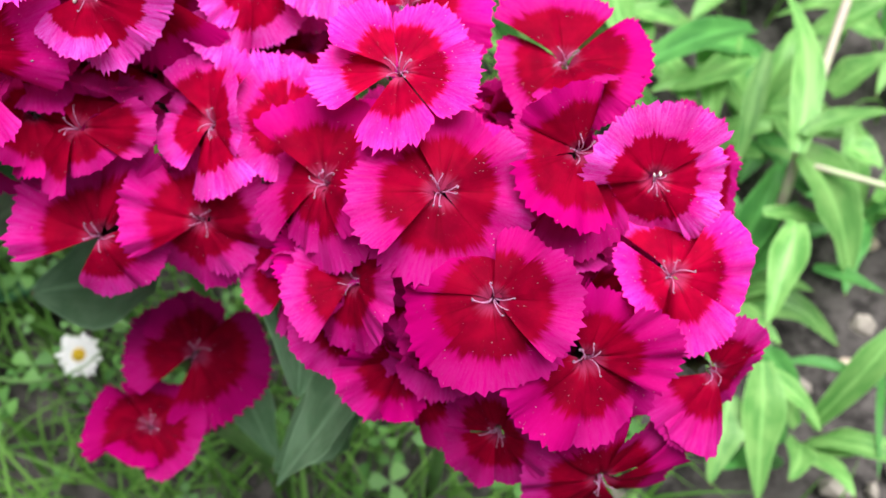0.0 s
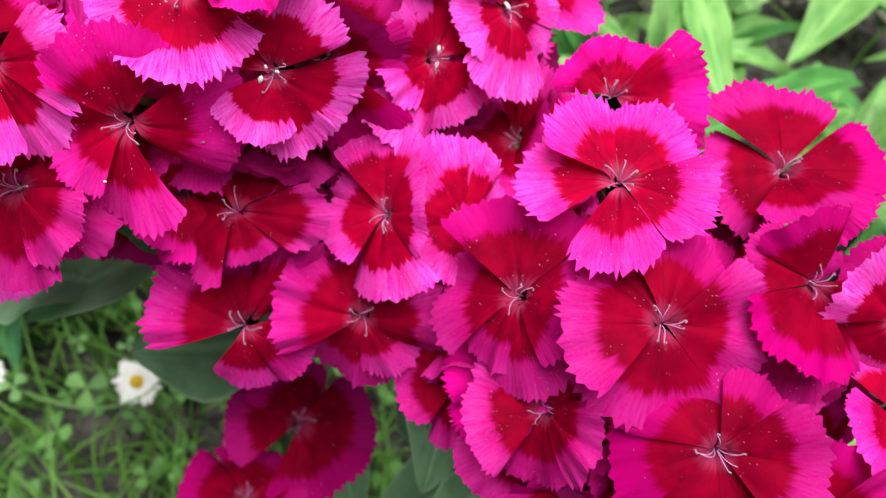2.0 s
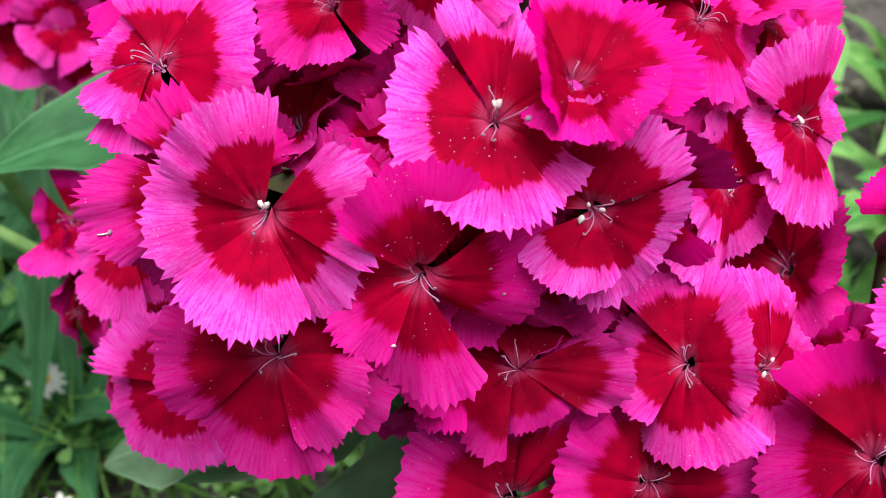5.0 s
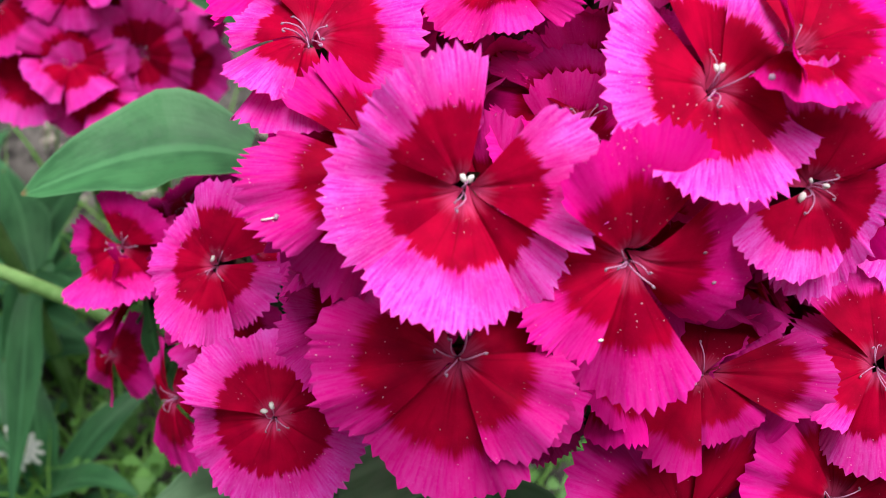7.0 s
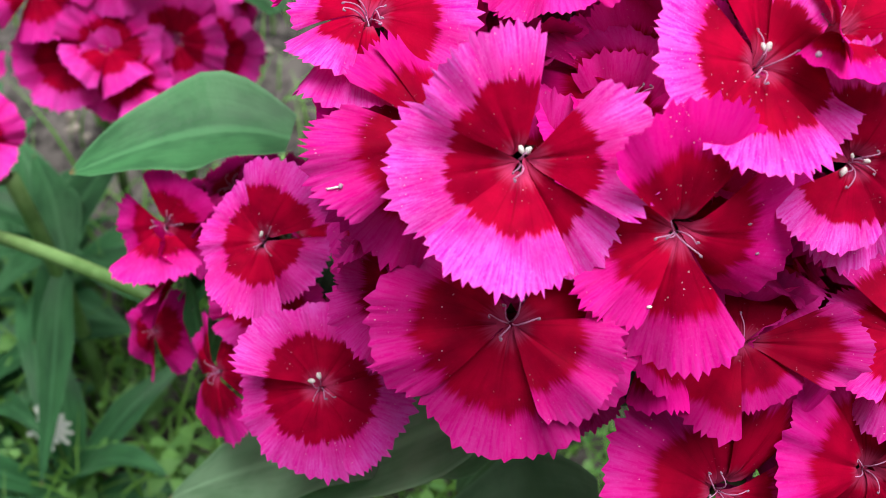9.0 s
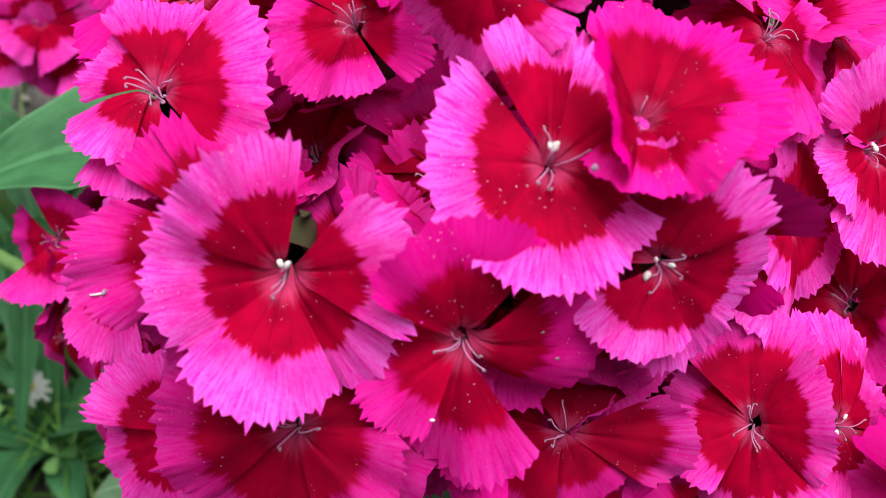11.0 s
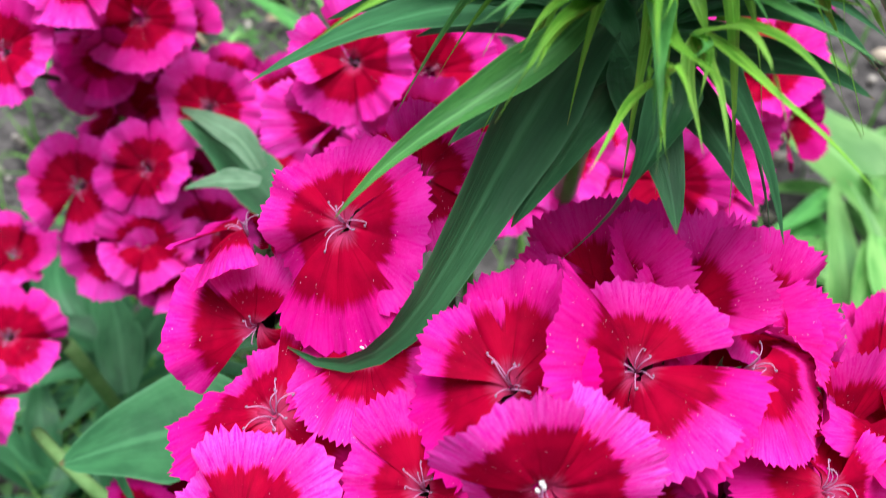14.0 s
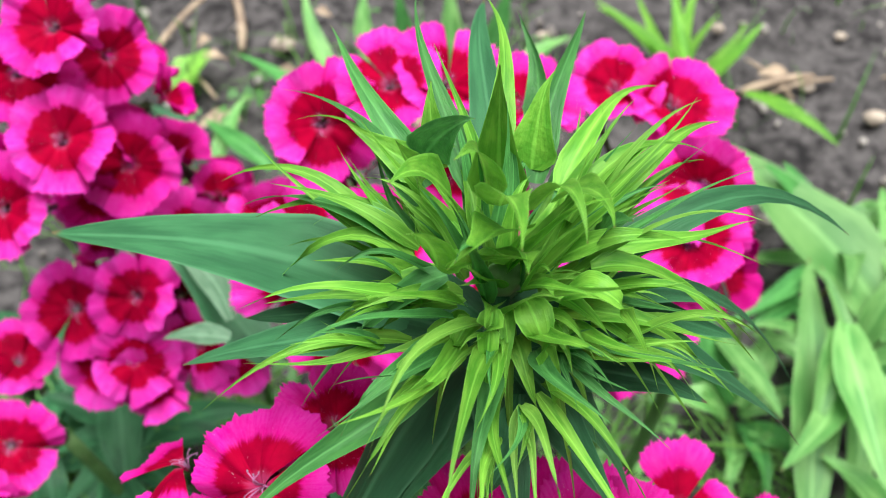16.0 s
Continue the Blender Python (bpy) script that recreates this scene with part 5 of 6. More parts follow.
leaf(crown, None, (-0.0533, 0.1798, 0.3620), 0.0060, 0.12, leaf_young)
leaf(crown, None, (-0.0564, 0.1770, 0.3500), 0.0080, 0.26, leaf_young)
leaf(crown, (-0.0652, 0.1895, 0.3620), (-0.0707, 0.1755, 0.3720), 0.0090, 0.14, leaf_young)
leaf(crown, (-0.0664, 0.1907, 0.3650), (-0.0637, 0.1747, 0.3780), 0.0080, 0.22, leaf_young)
leaf(crown, (-0.0646, 0.1913, 0.3520), (-0.0623, 0.1805, 0.3680), 0.0090, 0.14, leaf_mid)
leaf(crown, (-0.0682, 0.1956, 0.3620), (-0.0716, 0.1874, 0.3780), 0.0070, 0.22, leaf_young)
leaf(crown, (-0.0727, 0.1972, 0.3580), (-0.0788, 0.1888, 0.3720), 0.0100, 0.16, leaf_mid)
leaf(crown, (-0.0587, 0.1981, 0.3580), (-0.0543, 0.1835, 0.3720), 0.0070, 0.16, leaf_young)
leaf(crown, (-0.0623, 0.1928, 0.3620), (-0.0575, 0.1796, 0.3760), 0.0060, 0.26, leaf_young)
leaf(crown, (-0.0543, 0.1962, 0.3500), (-0.0506, 0.1894, 0.3660), 0.0090, 0.12, leaf_mid)
leaf(crown, (-0.0737, 0.1873, 0.3560), (-0.0765, 0.1800, 0.3720), 0.0080, 0.20, leaf_young)
leaf(crown, (-0.0770, 0.2041, 0.3580), (-0.0696, 0.1976, 0.3720), 0.0080, 0.10, leaf_mid)
leaf(crown, None, (-0.0569, 0.1816, 0.3480), 0.0080, 0.22, leaf_mid)
leaf(crown, None, (-0.0775, 0.1810, 0.3380), 0.0050, 0.25, leaf_young)
leaf(crown, (-0.0776, 0.2036, 0.3520), (-0.0793, 0.1965, 0.3680), 0.0070, 0.08, leaf_young)
leaf(crown, (-0.0757, 0.2085, 0.3500), (-0.0772, 0.2153, 0.3620), 0.0070, 0.06, leaf_young)
leaf(crown, (-0.0774, 0.2062, 0.3520), (-0.0889, 0.2113, 0.3560), 0.0070, 0.10, leaf_mid)
leaf(crown, (-0.0709, 0.1847, 0.3600), (-0.0624, 0.1821, 0.3660), 0.0080, 0.10, leaf_young)
def spray(count, spread, length, width, rise, tones, curl):
    """Leaves that spring from the crown's heart: broad at the base, tapering to a fine, slightly curled tip."""
    for k in range(count):
        a, q = 2.39996 * k + rng.uniform(-0.35, 0.35), math.sqrt((k + 0.5) / count)
        flat = Vector((math.cos(a), math.sin(a), 0))
        heart = CROWN + flat * spread * q + Vector((0, 0, 0.011 * (1 - q * q) - 0.008))
        way = (flat * (0.25 + q) + Vector((rng.uniform(-0.3, 0.3), rng.uniform(-0.3, 0.3), rise * (1.15 - q) + rng.uniform(-0.15, 0.35)))).normalized()
        far, tone = rng.uniform(*length), rng.choice(tones)
        under(new("leaf", leaf_mesh(heart, heart + way * far, rng.uniform(*width), rng.uniform(-0.03, 0.12), tone, -way - flat * 0.5,
                                    rng.uniform(-0.7, 0.7), rng.uniform(0.3, 0.6), 0.14, rng.uniform(-0.22, 0.22), rng.uniform(-0.1, curl), 1.0)), crown)


spray(58, 0.013, (0.016, 0.032), (0.0020, 0.0034), 0.9, (leaf_young, leaf_young, leaf_tender, leaf_mid), 0.30)
spray(26, 0.007, (0.012, 0.020), (0.0026, 0.0040), 1.3, (leaf_young, leaf_tender), 0.35)
# tufts of small leaves in the axils, each with its own spray
for k in range(17):
    a, q = 2.39996 * k + rng.uniform(-0.2, 0.2), math.sqrt((k + 0.5) / 17)
    flat = Vector((math.cos(a), math.sin(a), 0))
    heart = CROWN + flat * 0.019 * q + Vector((0, 0, 0.008 * (1 - q * q) - 0.009))
    axis = (flat * (0.3 + 1.0 * q) + Vector((0, 0, 0.95 - 0.7 * q))).normalized()
    tone = rng.choice((leaf_young, leaf_tender, leaf_young, leaf_mid))
    for j in range(8):
        side = axis.cross(Vector((math.cos(0.8 * j + k), math.sin(0.8 * j + k), 0.3))).normalized()
        way = (axis + side * rng.uniform(0.1, 0.75)).normalized()
        far = rng.choice((rng.uniform(0.007, 0.012), rng.uniform(0.012, 0.024)))
        under(new("bract", leaf_mesh(heart, heart + way * far, rng.uniform(0.0007, 0.0011) + 0.05 * far, rng.uniform(-0.04, 0.12), rng.choice((tone, tone, leaf_mid)), -way - flat * 0.3,
                                     rng.uniform(-0.8, 0.8), 0.5, 0.18, rng.uniform(-0.25, 0.25), rng.uniform(-0.05, 0.35), 1.0)), crown)
for k in range(9):
    a = 0.7 * k + rng.uniform(-0.1, 0.1)
    flat = Vector((math.cos(a), math.sin(a), 0))
    off = CROWN - Vector((0, 0, 0.022))
    under(new("leaf", leaf_mesh(off, off + flat * rng.uniform(0.022, 0.032) - Vector((0, 0, rng.uniform(0.0, 0.012))), 0.009, 0.12, leaf_old, None, 0.0, 0.2, 0.4)), crown)
stem(crown, ((-0.062, 0.32, 0), (-0.064, 0.245, 0.27), (-0.066, 0.190, 0.352)), 0.0028)

# ---- leaves on the stems and plants behind ----
pa, pb = head_a, head_b
bg1 = plant("leafy_plant", (0.17, 0.24, 0), "pale green leafy plant with a mauve-jointed stem", "leafy plants")
bg2 = plant("leafy_plant", (0.12, 0.33, 0), "clump of broad pale green lance leaves", "leafy plants")
bg3 = plant("leafy_plant", (0.14, 0.16, 0), "low green seedling leaves on dark soil", "leafy plants")
bg4 = plant("leafy_plant", (0.23, 0.33, 0), "pale green leafy stems over dark soil", "leafy plants")
bg5 = plant("broadleaf_plant", (0.12, 0.37, 0), "broad pale green leaves lying over dark soil", "leafy plants")
bg6 = plant("young_shoot", (0.06, 0.58, 0), "yellow-green young shoot standing in bare soil", "leafy plants")
bg7 = plant("leafy_plant", (-0.09, 0.50, 0), "upright fresh green leaves behind the flower heads", "leafy plants")
bg8 = plant("leafy_plant", (-0.22, 0.45, 0), "low green leaves at the edge of bare soil", "leafy plants")
bg9 = plant("leafy_plant", (-0.22, 0.29, 0), "dark green leaf clump beside the lawn", "leafy plants")
for p in (bg1, bg2, bg3, bg4, bg5, bg6, bg7, bg8, bg9):
    p["category"] = "plant"
leaf(pa, (-0.0346, 0.1125, 0.2000), (-0.0276, 0.0977, 0.1600), 0.0180, 0.04, leaf_grey)
leaf(pa, (-0.0145, 0.0968, 0.1800), (-0.0494, 0.0892, 0.1200), 0.0240, 0.05, leaf_grey)
leaf(pa, (-0.0542, 0.1047, 0.1700), (-0.0476, 0.0937, 0.1200), 0.0130, 0.03, leaf_grey)
leaf(pa, (-0.0016, 0.0954, 0.1900), (-0.0182, 0.0992, 0.1300), 0.0160, 0.05, leaf_grey)
leaf(pa, (-0.0154, 0.0924, 0.1800), (-0.0317, 0.0895, 0.1300), 0.0200, 0.05, leaf_grey)
leaf(pb, (-0.0876, 0.1255, 0.2250), (-0.1294, 0.1245, 0.1850), 0.0240, 0.06, leaf_grey)
leaf(pb, (-0.1250, 0.1785, 0.2345), (-0.1677, 0.1750, 0.2270), 0.0240, 0.07, leaf_old)
leaf(pb, (-0.1056, 0.1225, 0.2100), (-0.1533, 0.1364, 0.1600), 0.0260, 0.08, leaf_grey)
leaf(pb, (-0.1354, 0.2406, 0.2400), (-0.1549, 0.2421, 0.2350), 0.0070, 0.05, leaf_grey)
leaf(pb, (-0.1377, 0.2492, 0.2350), (-0.1701, 0.2886, 0.2150), 0.0080, 0.04, leaf_grey)
leaf(pb, (-0.0401, 0.3148, 0.1600), (-0.0741, 0.3013, 0.1500), 0.0180, 0.05, leaf_old)
leaf(pb, (-0.1317, 0.2507, 0.2100), (-0.1679, 0.2793, 0.2200), 0.0160, 0.05, leaf_old)
leaf(pb, (-0.0660, 0.1130, 0.2050), (-0.1000, 0.1120, 0.1950), 0.0280, 0.04, leaf_grey)
leaf(pa, (-0.0545, 0.1106, 0.2588), (-0.0490, 0.1086, 0.2598), 0.0030, 0.06, leaf_tender)
leaf(pa, (-0.0268, 0.0966, 0.2397), (-0.0322, 0.0813, 0.2022), 0.0150, 0.05, leaf_grey)
leaf(pa, (-0.0138, 0.0785, 0.2301), (-0.0401, 0.0698, 0.1725), 0.0170, 0.06, leaf_grey)
stem(head_l, (HUBS[head_l.name], (-0.1577, 0.1673, 0.2032), (-0.2045, 0.2092, 0.1658)), 0.0018)
leaf(pb, (-0.0708, 0.1345, 0.2100), (-0.0883, 0.1333, 0.1700), 0.0220, 0.05, leaf_grey)
leaf(pb, (-0.0832, 0.1240, 0.2200), (-0.0998, 0.1257, 0.1900), 0.0160, 0.05, leaf_grey)
leaf(bg1, (0.1461, 0.2208, 0.1000), (0.1540, 0.2990, 0.1100), 0.0140, 0.06, leaf_pale)
leaf(bg1, (0.1477, 0.2259, 0.1050), (0.1915, 0.2386, 0.1000), 0.0090, 0.06, leaf_pale)
leaf(bg1, (0.1521, 0.2279, 0.0900), (0.1796, 0.1886, 0.0500), 0.0270, 0.08, leaf_pale)
leaf(bg1, (0.1497, 0.2820, 0.0900), (0.1315, 0.2313, 0.0600), 0.0100, 0.06, leaf_pale)
leaf(bg1, (0.1487, 0.2003, 0.0800), (0.1304, 0.1601, 0.0700), 0.0150, 0.06, leaf_pale)
leaf(bg1, (0.1402, 0.2119, 0.0700), (0.1775, 0.2121, 0.0600), 0.0090, 0.08, leaf_pale)
leaf(bg2, (0.1577, 0.3101, 0.0600), (0.1061, 0.2961, 0.0800), 0.0150, 0.06, leaf_mid)
leaf(bg2, (0.1554, 0.3049, 0.0600), (0.1054, 0.2686, 0.0800), 0.0150, 0.06, leaf_pale)
leaf(bg2, (0.1053, 0.3434, 0.0500), (0.1400, 0.3282, 0.0500), 0.0180, 0.06, leaf_pale)
leaf(bg2, (0.1183, 0.3138, 0.0500), (0.1307, 0.2693, 0.0500), 0.0140, 0.06, leaf_pale)
leaf(bg3, (0.1271, 0.1446, 0.0700), (0.1248, 0.0985, 0.0400), 0.0170, 0.06, leaf_pale)
leaf(bg3, (0.1285, 0.1453, 0.0600), (0.1530, 0.1230, 0.0500), 0.0090, 0.08, leaf_pale)
leaf(bg3, (0.1653, 0.1956, 0.0500), (0.1880, 0.1780, 0.0600), 0.0080, 0.06, leaf_mid)
leaf(bg3, (0.1312, 0.1536, 0.0600), (0.1516, 0.1372, 0.0400), 0.0120, 0.08, leaf_mid)
leaf(bg3, (0.1155, 0.1349, 0.0600), (0.1063, 0.1026, 0.0500), 0.0160, 0.05, leaf_pale)
leaf(bg3, (0.1943, 0.1607, 0.0300), (0.1732, 0.1066, 0.0400), 0.0040, 0.10, leaf_mid)
leaf(bg3, (0.1468, 0.1528, 0.0500), (0.1820, 0.1377, 0.0500), 0.0050, 0.10, leaf_mid)
leaf(bg4, (0.1884, 0.2825, 0.0600), (0.2107, 0.2888, 0.0800), 0.0170, 0.06, leaf_pale)
leaf(bg4, (0.1772, 0.3007, 0.0800), (0.2088, 0.3054, 0.1000), 0.0150, 0.06, leaf_pale)
leaf(bg4, (0.2278, 0.3277, 0.0500), (0.1990, 0.3297, 0.0600), 0.0180, 0.06, leaf_pale)
leaf(bg4, (0.1948, 0.2591, 0.0500), (0.2074, 0.2464, 0.0500), 0.0160, 0.06, leaf_pale)
leaf(bg2, (0.0877, 0.3579, 0.0800), (0.0962, 0.2753, 0.0800), 0.0200, 0.06, leaf_pale)
leaf(bg2, (0.1699, 0.3781, 0.0700), (0.1234, 0.3197, 0.0700), 0.0280, 0.06, leaf_pale)
leaf(bg2, (0.0822, 0.3539, 0.0800), (0.0671, 0.3042, 0.0700), 0.0130, 0.06, leaf_pale)
leaf(bg2, (0.1451, 0.2948, 0.0900), (0.0628, 0.2465, 0.1100), 0.0150, 0.08, leaf_mid)
leaf(bg2, (0.0383, 0.3640, 0.0500), (0.0588, 0.3177, 0.0600), 0.0130, 0.06, leaf_pale)
leaf(bg2, (0.1490, 0.3265, 0.0600), (0.1253, 0.2581, 0.0600), 0.0200, 0.06, leaf_pale)
leaf(bg2, (0.0790, 0.3897, 0.0500), (0.0495, 0.3685, 0.0500), 0.0120, 0.06, leaf_mid)
leaf(bg5, (0.1250, 0.3750, 0.0450), (0.0440, 0.4960, 0.0500), 0.0440, 0.05, leaf_pale)
leaf(bg5, (0.0700, 0.2780, 0.0500), (0.0850, 0.4030, 0.0650), 0.0220, 0.06, leaf_pale)
leaf(bg5, (0.0883, 0.2836, 0.0500), (0.0838, 0.3893, 0.0800), 0.0150, 0.05, leaf_pale)
leaf(bg5, (0.0915, 0.4106, 0.0500), (0.0406, 0.3644, 0.0600), 0.0110, 0.07, leaf_mid)
leaf(bg5, (0.0866, 0.3496, 0.0600), (0.0525, 0.2839, 0.0800), 0.0160, 0.06, leaf_pale)
leaf(bg5, (0.0896, 0.3405, 0.0500), (0.1031, 0.2934, 0.0600), 0.0180, 0.06, leaf_pale)
leaf(bg5, (0.1280, 0.3831, 0.0500), (0.1314, 0.4648, 0.0500), 0.0200, 0.06, leaf_pale)
leaf(bg6, (0.0479, 0.5558, 0.0300), (0.0804, 0.5797, 0.0600), 0.0090, 0.06, leaf_young)
leaf(bg6, (0.0400, 0.5553, 0.0300), (0.0267, 0.6075, 0.0600), 0.0080, 0.06, leaf_young)
leaf(bg6, (0.0381, 0.5625, 0.0300), (-0.0220, 0.5941, 0.0600), 0.0090, 0.06, leaf_young)
leaf(bg6, (0.0728, 0.5502, 0.0300), (0.1177, 0.5009, 0.0400), 0.0110, 0.06, leaf_young)
leaf(bg7, (-0.1759, 0.4943, 0.0500), (-0.2325, 0.5337, 0.0600), 0.0110, 0.08, leaf_mid)
leaf(bg7, (-0.1696, 0.5173, 0.0500), (-0.1962, 0.5702, 0.0800), 0.0110, 0.06, leaf_pale)
leaf(bg7, (-0.1561, 0.5419, 0.0500), (-0.1591, 0.5723, 0.0800), 0.0110, 0.06, leaf_pale)
leaf(bg7, (-0.1318, 0.5385, 0.0500), (-0.1387, 0.5613, 0.0900), 0.0120, 0.06, leaf_mid)
leaf(bg7, (-0.1039, 0.5298, 0.0600), (-0.1085, 0.5557, 0.1000), 0.0130, 0.06, leaf_pale)
leaf(bg7, (-0.0842, 0.5311, 0.0600), (-0.0720, 0.5578, 0.1000), 0.0130, 0.06, leaf_mid)
leaf(bg7, (-0.0709, 0.5273, 0.0600), (-0.0363, 0.5516, 0.0700), 0.0130, 0.06, leaf_pale)
leaf(bg8, (-0.1947, 0.4464, 0.0600), (-0.2411, 0.4786, 0.0600), 0.0120, 0.06, leaf_mid)
leaf(bg8, (-0.2293, 0.4526, 0.0500), (-0.2181, 0.4998, 0.0600), 0.0110, 0.06, leaf_pale)
leaf(bg8, (-0.2524, 0.4854, 0.0400), (-0.2829, 0.4964, 0.0500), 0.0100, 0.06, leaf_old)
leaf(bg9, (-0.2252, 0.2840, 0.0800), (-0.2584, 0.2918, 0.0900), 0.0150, 0.06, leaf_old)
leaf(bg9, (-0.2194, 0.2792, 0.0800), (-0.2351, 0.2443, 0.0900), 0.0120, 0.06, leaf_old)
leaf(bg9, (-0.2207, 0.2842, 0.0800), (-0.2451, 0.3258, 0.0900), 0.0160, 0.06, leaf_old)
leaf(bg9, (-0.2258, 0.2845, 0.0700), (-0.2616, 0.2723, 0.0700), 0.0120, 0.06, leaf_old)
leaf(bg9, (-0.2092, 0.2562, 0.1000), (-0.2274, 0.3038, 0.1000), 0.0180, 0.06, leaf_old)
leaf(bg9, (-0.2092, 0.2562, 0.1000), (-0.1955, 0.3300, 0.0900), 0.0140, 0.06, leaf_old)
leaf(bg9, (-0.2090, 0.2550, 0.1000), (-0.1710, 0.2168, 0.1200), 0.0080, 0.06, leaf_old)
leaf(bg9, (-0.2087, 0.2538, 0.1000), (-0.2230, 0.2395, 0.0700), 0.0140, 0.06, leaf_old)
leaf(bg9, (-0.2083, 0.2514, 0.1000), (-0.2136, 0.1937, 0.0500), 0.0120, 0.06, leaf_old)
stem(bg1, ((0.17, 0.24, 0), (0.1457, 0.2054, 0.06), (0.1521, 0.2272, 0.085)), 0.0022, pale_stem_mat)
stem(bg1, ((0.1521, 0.2272, 0.085), (0.1548, 0.2403, 0.1), (0.1824, 0.3019, 0.12)), 0.0020, pale_stem_mat)
stem(bg1, ((0.1521, 0.2272, 0.085), (0.16785, 0.21910000000000002, 0.0875), (0.1836, 0.211, 0.09)), 0.0014, pale_stem_mat, "side_stem")


def clump(place, count, reach, width, label, tones=(leaf_pale, leaf_pale, leaf_mid)):
    """A low rosette of lance leaves standing in the soil."""
    ob = plant("leafy_plant", (place[0], place[1], 0), label, "leafy plants")
    ob["category"] = "plant"
    for k in range(count):
        a, r = 2.4 * k + rng.uniform(-0.3, 0.3), reach * rng.uniform(0.6, 1.1)
        flat = Vector((math.cos(a), math.sin(a), 0))
        base = Vector((place[0], place[1], rng.uniform(0.0, 0.03))) + flat * 0.004
        tip = base + flat * r + Vector((0, 0, rng.uniform(-0.005, 0.05)))
        under(new("leaf", leaf_mesh(base, tip, width * rng.uniform(0.7, 1.2), rng.uniform(0.1, 0.3), rng.choice(tones),
                                    None, rng.uniform(-0.5, 0.5), 0.25, 0.5, rng.uniform(-0.15, 0.15))), ob)


for spot, count, reach, width in (((0.13, 0.20), 12, 0.055, 0.015), ((0.17, 0.30), 12, 0.06, 0.016), ((0.21, 0.24), 9, 0.055, 0.014), ((0.25, 0.35), 11, 0.06, 0.016),
                                  ((0.12, 0.27), 11, 0.05, 0.015), ((0.10, 0.36), 11, 0.06, 0.016), ((0.19, 0.41), 11, 0.06, 0.016), ((0.155, 0.13), 8, 0.045, 0.012),
                                  ((0.11, 0.44), 8, 0.05, 0.015), ((0.05, 0.34), 9, 0.05, 0.014), ((0.30, 0.27), 9, 0.055, 0.015)):
    clump(spot, count, reach, width, "clump of pale green lance-shaped leaves over dark soil")
for spot, count, reach, width in (((-0.245, 0.295), 13, 0.075, 0.014), ((-0.255, 0.245), 13, 0.07, 0.013), ((-0.215, 0.205), 11, 0.06, 0.013), ((-0.275, 0.335), 12, 0.075, 0.014), ((-0.12, 0.30), 9, 0.06, 0.015)):
    clump(spot, count, reach, width, "dark green strap-leaved plant beside the flower heads", (leaf_old,))
for tip in ((-0.021, 0.590), (0.004, 0.605), (0.029, 0.620), (0.056, 0.600), (0.076, 0.596), (0.045, 0.625)):
    leaf(bg6, (0.037 + rng.uniform(-0.006, 0.006), 0.572, 0.004), (*tip, rng.uniform(0.04, 0.07)), rng.uniform(0.006, 0.010), 0.10, leaf_tender)


def daisy(place, turn, size=0.0098):
    """A lawn daisy: two rings of narrow white rays round a yellow disc, on a thin stalk."""
    ob = plant("daisy", (place[0], place[1], 0), "white daisy with a yellow centre in the grass", "daisies in the lawn")
    ob["category"] = "daisy"
    m = Matrix.Translation(place) @ Euler(turn).to_matrix().to_4x4()
    for k in range(26):
        a, r = 2 * math.pi * k / 26 + rng.uniform(-0.1, 0.1), size * rng.uniform(0.74, 1.06)
        d, w, z = Vector((math.cos(a), math.sin(a), 0)), Vector((-math.sin(a), math.cos(a), 0)) * size * 0.095, 0.06 * size * (k % 2)
        vs = []
        for s, q, h in ((0.2, 0.5, 0), (0.55, 1, 0.1), (0.9, 1, 0.08), (1.0, 0.4, 0.05)):
            vs += [m @ (d * r * s - w * q + Vector((0, 0, z + h * size))), m @ (d * r * s + w * q + Vector((0, 0, z + h * size)))]
        under(new("ray", mesh_of("ray", vs, [(2 * i, 2 * i + 1, 2 * i + 3, 2 * i + 2) for i in range(3)], white_mat)), ob)
    dome = bmesh.new()
    bmesh.ops.create_uvsphere(dome, u_segments=14, v_segments=8, radius=1.0)
    v = [m @ Vector((q.co.x * size * 0.29, q.co.y * size * 0.29, size * (0.08 + 0.2 * q.co.z))) for q in dome.verts]
    f = [tuple(q.index for q in face.verts) for face in dome.faces]
    dome.free()
    under(new("disc", mesh_of("disc", v, f, yellow_mat)), ob)
    v, f = tube(bezier(Vector((place[0], place[1], 0)), Vector((place[0], place[1], place[2] * 0.6)), Vector(place), 5), [0.0008] * 6, 5)
    under(new("stalk", mesh_of("stalk", v, f, stem_mat)), ob)


daisy((-0.142, 0.162, 0.045), (0.35, 0.0, 0))
daisy((-0.202, 0.1623, 0.045), (0.3, 0.1, 0))
daisy((-0.2171, 0.217, 0.05), (0.9, -0.4, 0), 0.009)


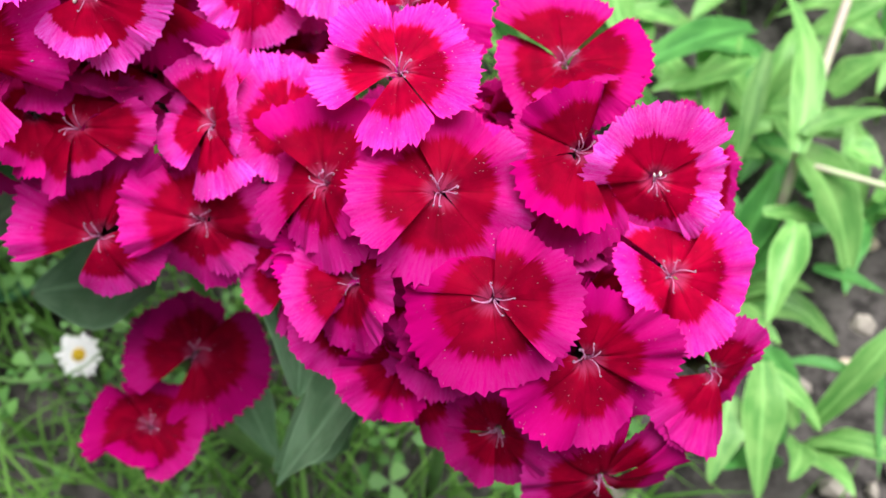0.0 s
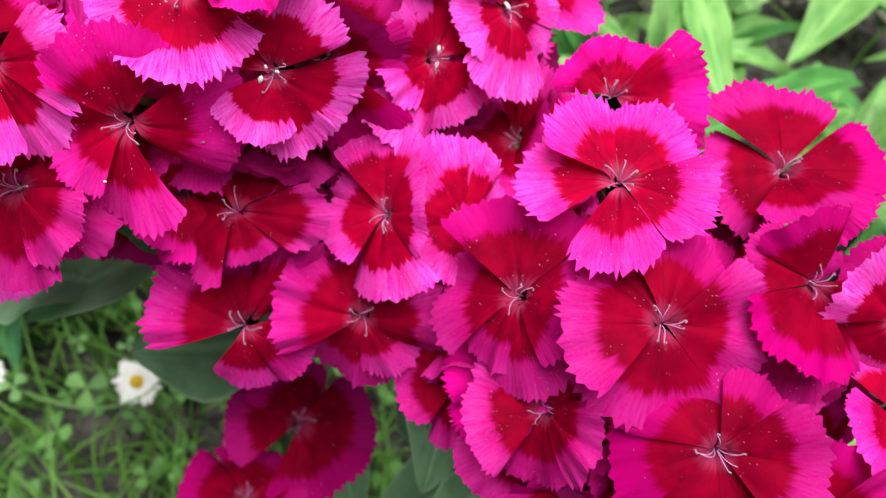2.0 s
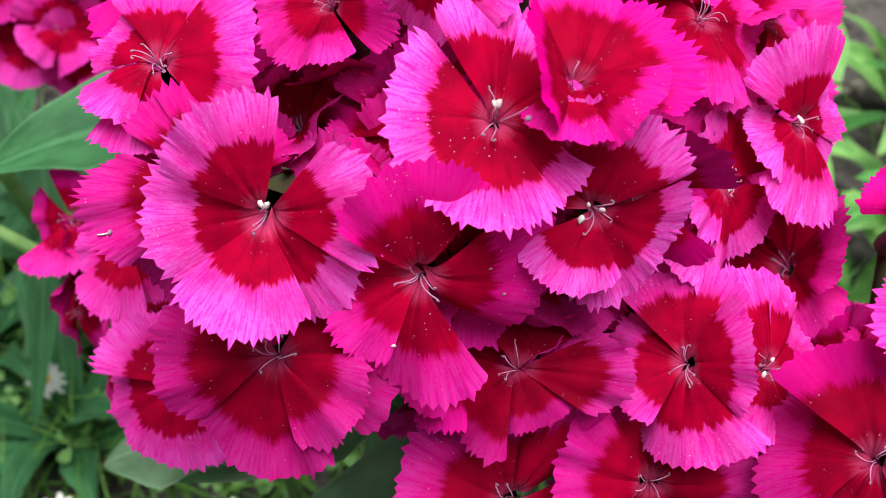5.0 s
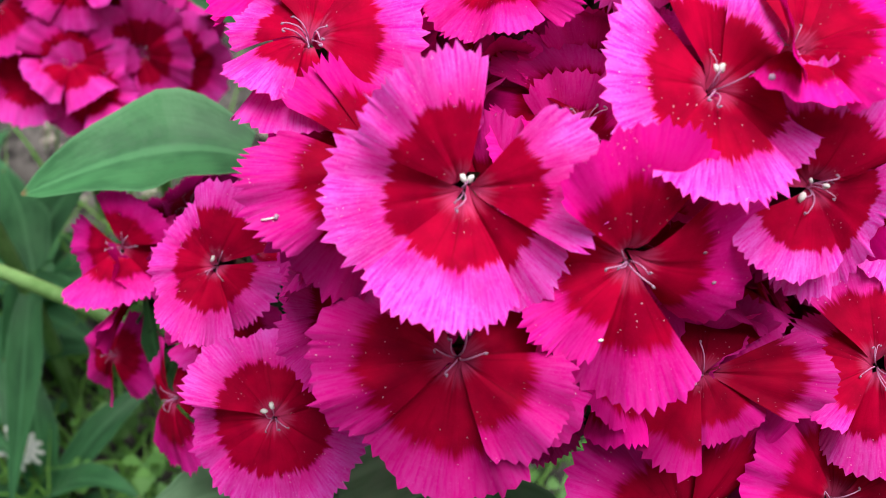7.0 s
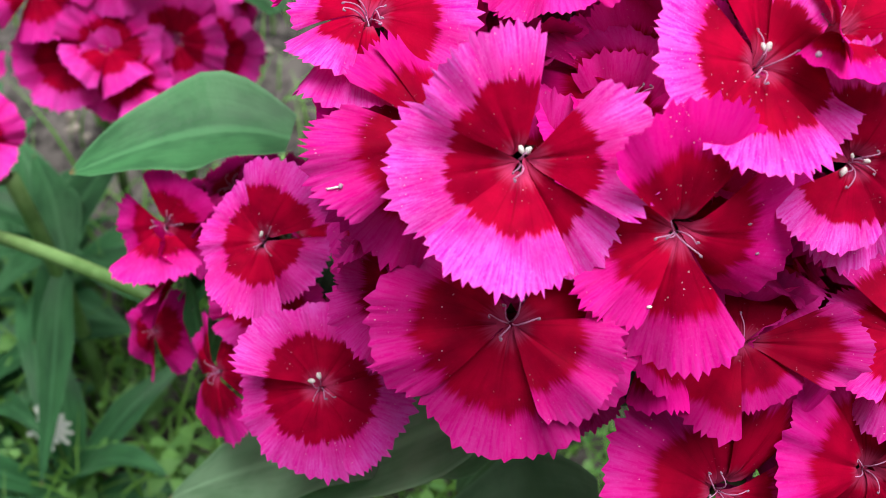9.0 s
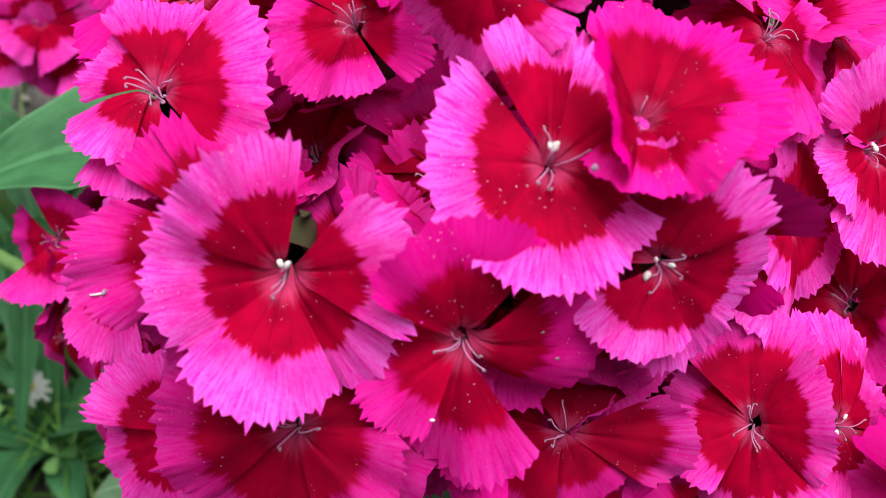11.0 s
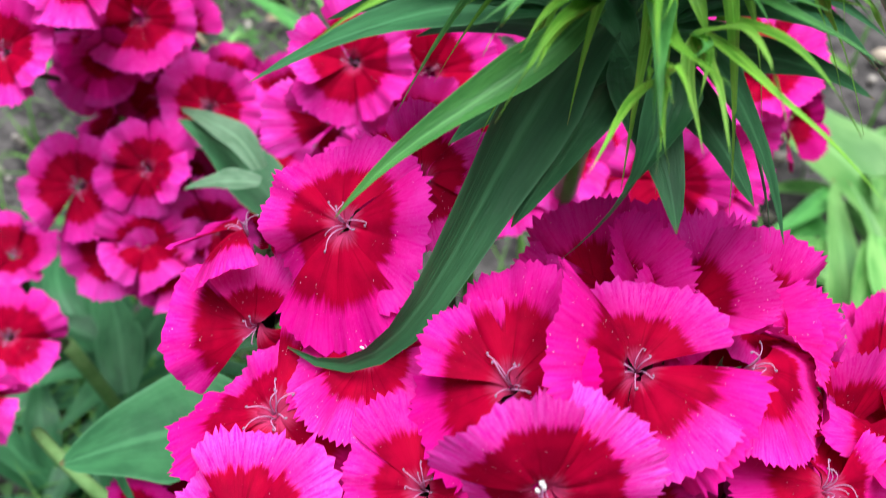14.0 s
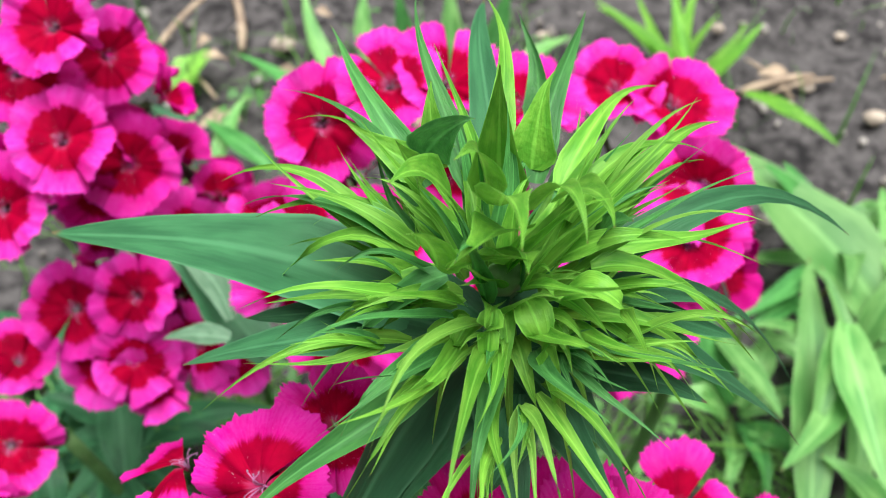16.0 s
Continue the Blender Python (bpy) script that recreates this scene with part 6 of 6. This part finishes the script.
# ---- what has fallen on the petals ----
def crumb(place, normal, size, material, label, category="debris"):
    """A tiny irregular lump lying on a petal."""
    vs, fs = [], []
    n = Vector(normal).normalized()
    turn = axes_of(n, Vector((1, 0.3, 0.1)) - n * n.dot(Vector((1, 0.3, 0.1))))
    for i in range(5):
        for j in range(8):
            a, b = math.pi * (i + 0.02) / 4.04, math.tau * j / 8
            r = size * rng.uniform(0.8, 1.2)
            vs.append(Vector(place) + turn.to_3x3() @ Vector((r * 1.5 * math.sin(a) * math.cos(b), r * math.sin(a) * math.sin(b), r * 0.6 * math.cos(a) + size * 0.4)))
    fs = [(8 * i + j, 8 * i + (j + 1) % 8, 8 * i + 8 + (j + 1) % 8, 8 * i + 8 + j) for i in range(4) for j in range(8)]
    return tagged(new("crumb", mesh_of("crumb", vs, fs, material)), label, category)


crumb((-0.08041, 0.10233, 0.28412), (-0.135, -0.772, 0.621), 0.00020, anther_mat, "white pollen crumb lying on a crimson petal")
crumb((-0.06600, 0.11701, 0.30861), (0.05, -0.46, 0.88), 0.00032, anther_dark_mat, "dark soil crumb lying on a red petal")
crumb((-0.06893, 0.10951, 0.29034), (0.0, -0.70, 0.70), 0.00016, anther_dark_mat, "brown crumb lying on a magenta petal")
crumb((-0.06701, 0.10842, 0.28642), (0.0, -0.70, 0.70), 0.00018, anther_dark_mat, "brown crumb lying on a magenta petal")
fallen = tagged(new("fallen_stamen"), "white shed stamen lying on a magenta petal", "stamen")
fallen.location = (-0.11658, 0.11420, 0.28950)
HOME[fallen.name] = Matrix.Translation(fallen.location)
v, f = tube(bezier(Vector((-0.11658, 0.11420, 0.28950)), Vector((-0.11590, 0.11400, 0.28985)), Vector((-0.11511, 0.11432, 0.28980)), 6), [0.00011] * 7, 6)
under(new("filament", mesh_of("filament", v, f, anther_mat)), fallen)
v, f = tube(bezier(Vector((-0.11511, 0.11395, 0.28990)), Vector((-0.11500, 0.11432, 0.28998)), Vector((-0.11500, 0.11470, 0.28985)), 5), [0.0001, 0.00022, 0.00026, 0.00026, 0.00022, 0.0001], 6)
under(new("anther", mesh_of("anther", v, f, anther_dark_mat)), fallen)
withered = tagged(new("fallen_leaf"), "yellowed withered leaf lying on bare soil", "leaf")
withered.location = (-0.275, 0.570, 0.004)
HOME[withered.name] = Matrix.Translation(withered.location)
under(new("blade", leaf_mesh((-0.2846, 0.5528, 0.006), (-0.2700, 0.5860, 0.012), 0.024, 0.12, leaf_tender, None, 0.3, 0.4, 0.5)), withered)
under(new("curled_tip", leaf_mesh((-0.2720, 0.5740, 0.014), (-0.2560, 0.5790, 0.010), 0.012, 0.15, straw_mat, None, 0.6, 0.5, 0.5)), withered)
stalk = tagged(new("grass_stalk"), "long arching dry-tipped grass stalk lying over the lawn", "grass")
stalk.location = (-0.200, 0.165, 0.0)
HOME[stalk.name] = Matrix.Translation(stalk.location)
arch = winding(((-0.200, 0.165, 0.020), (-0.172, 0.152, 0.045), (-0.145, 0.149, 0.053), (-0.127, 0.170, 0.050)))
v, f = tube(arch, [0.0010 - 0.00005 * i for i in range(13)], 6)
under(new("stem", mesh_of("stem", v, f, stem_mat)), stalk)
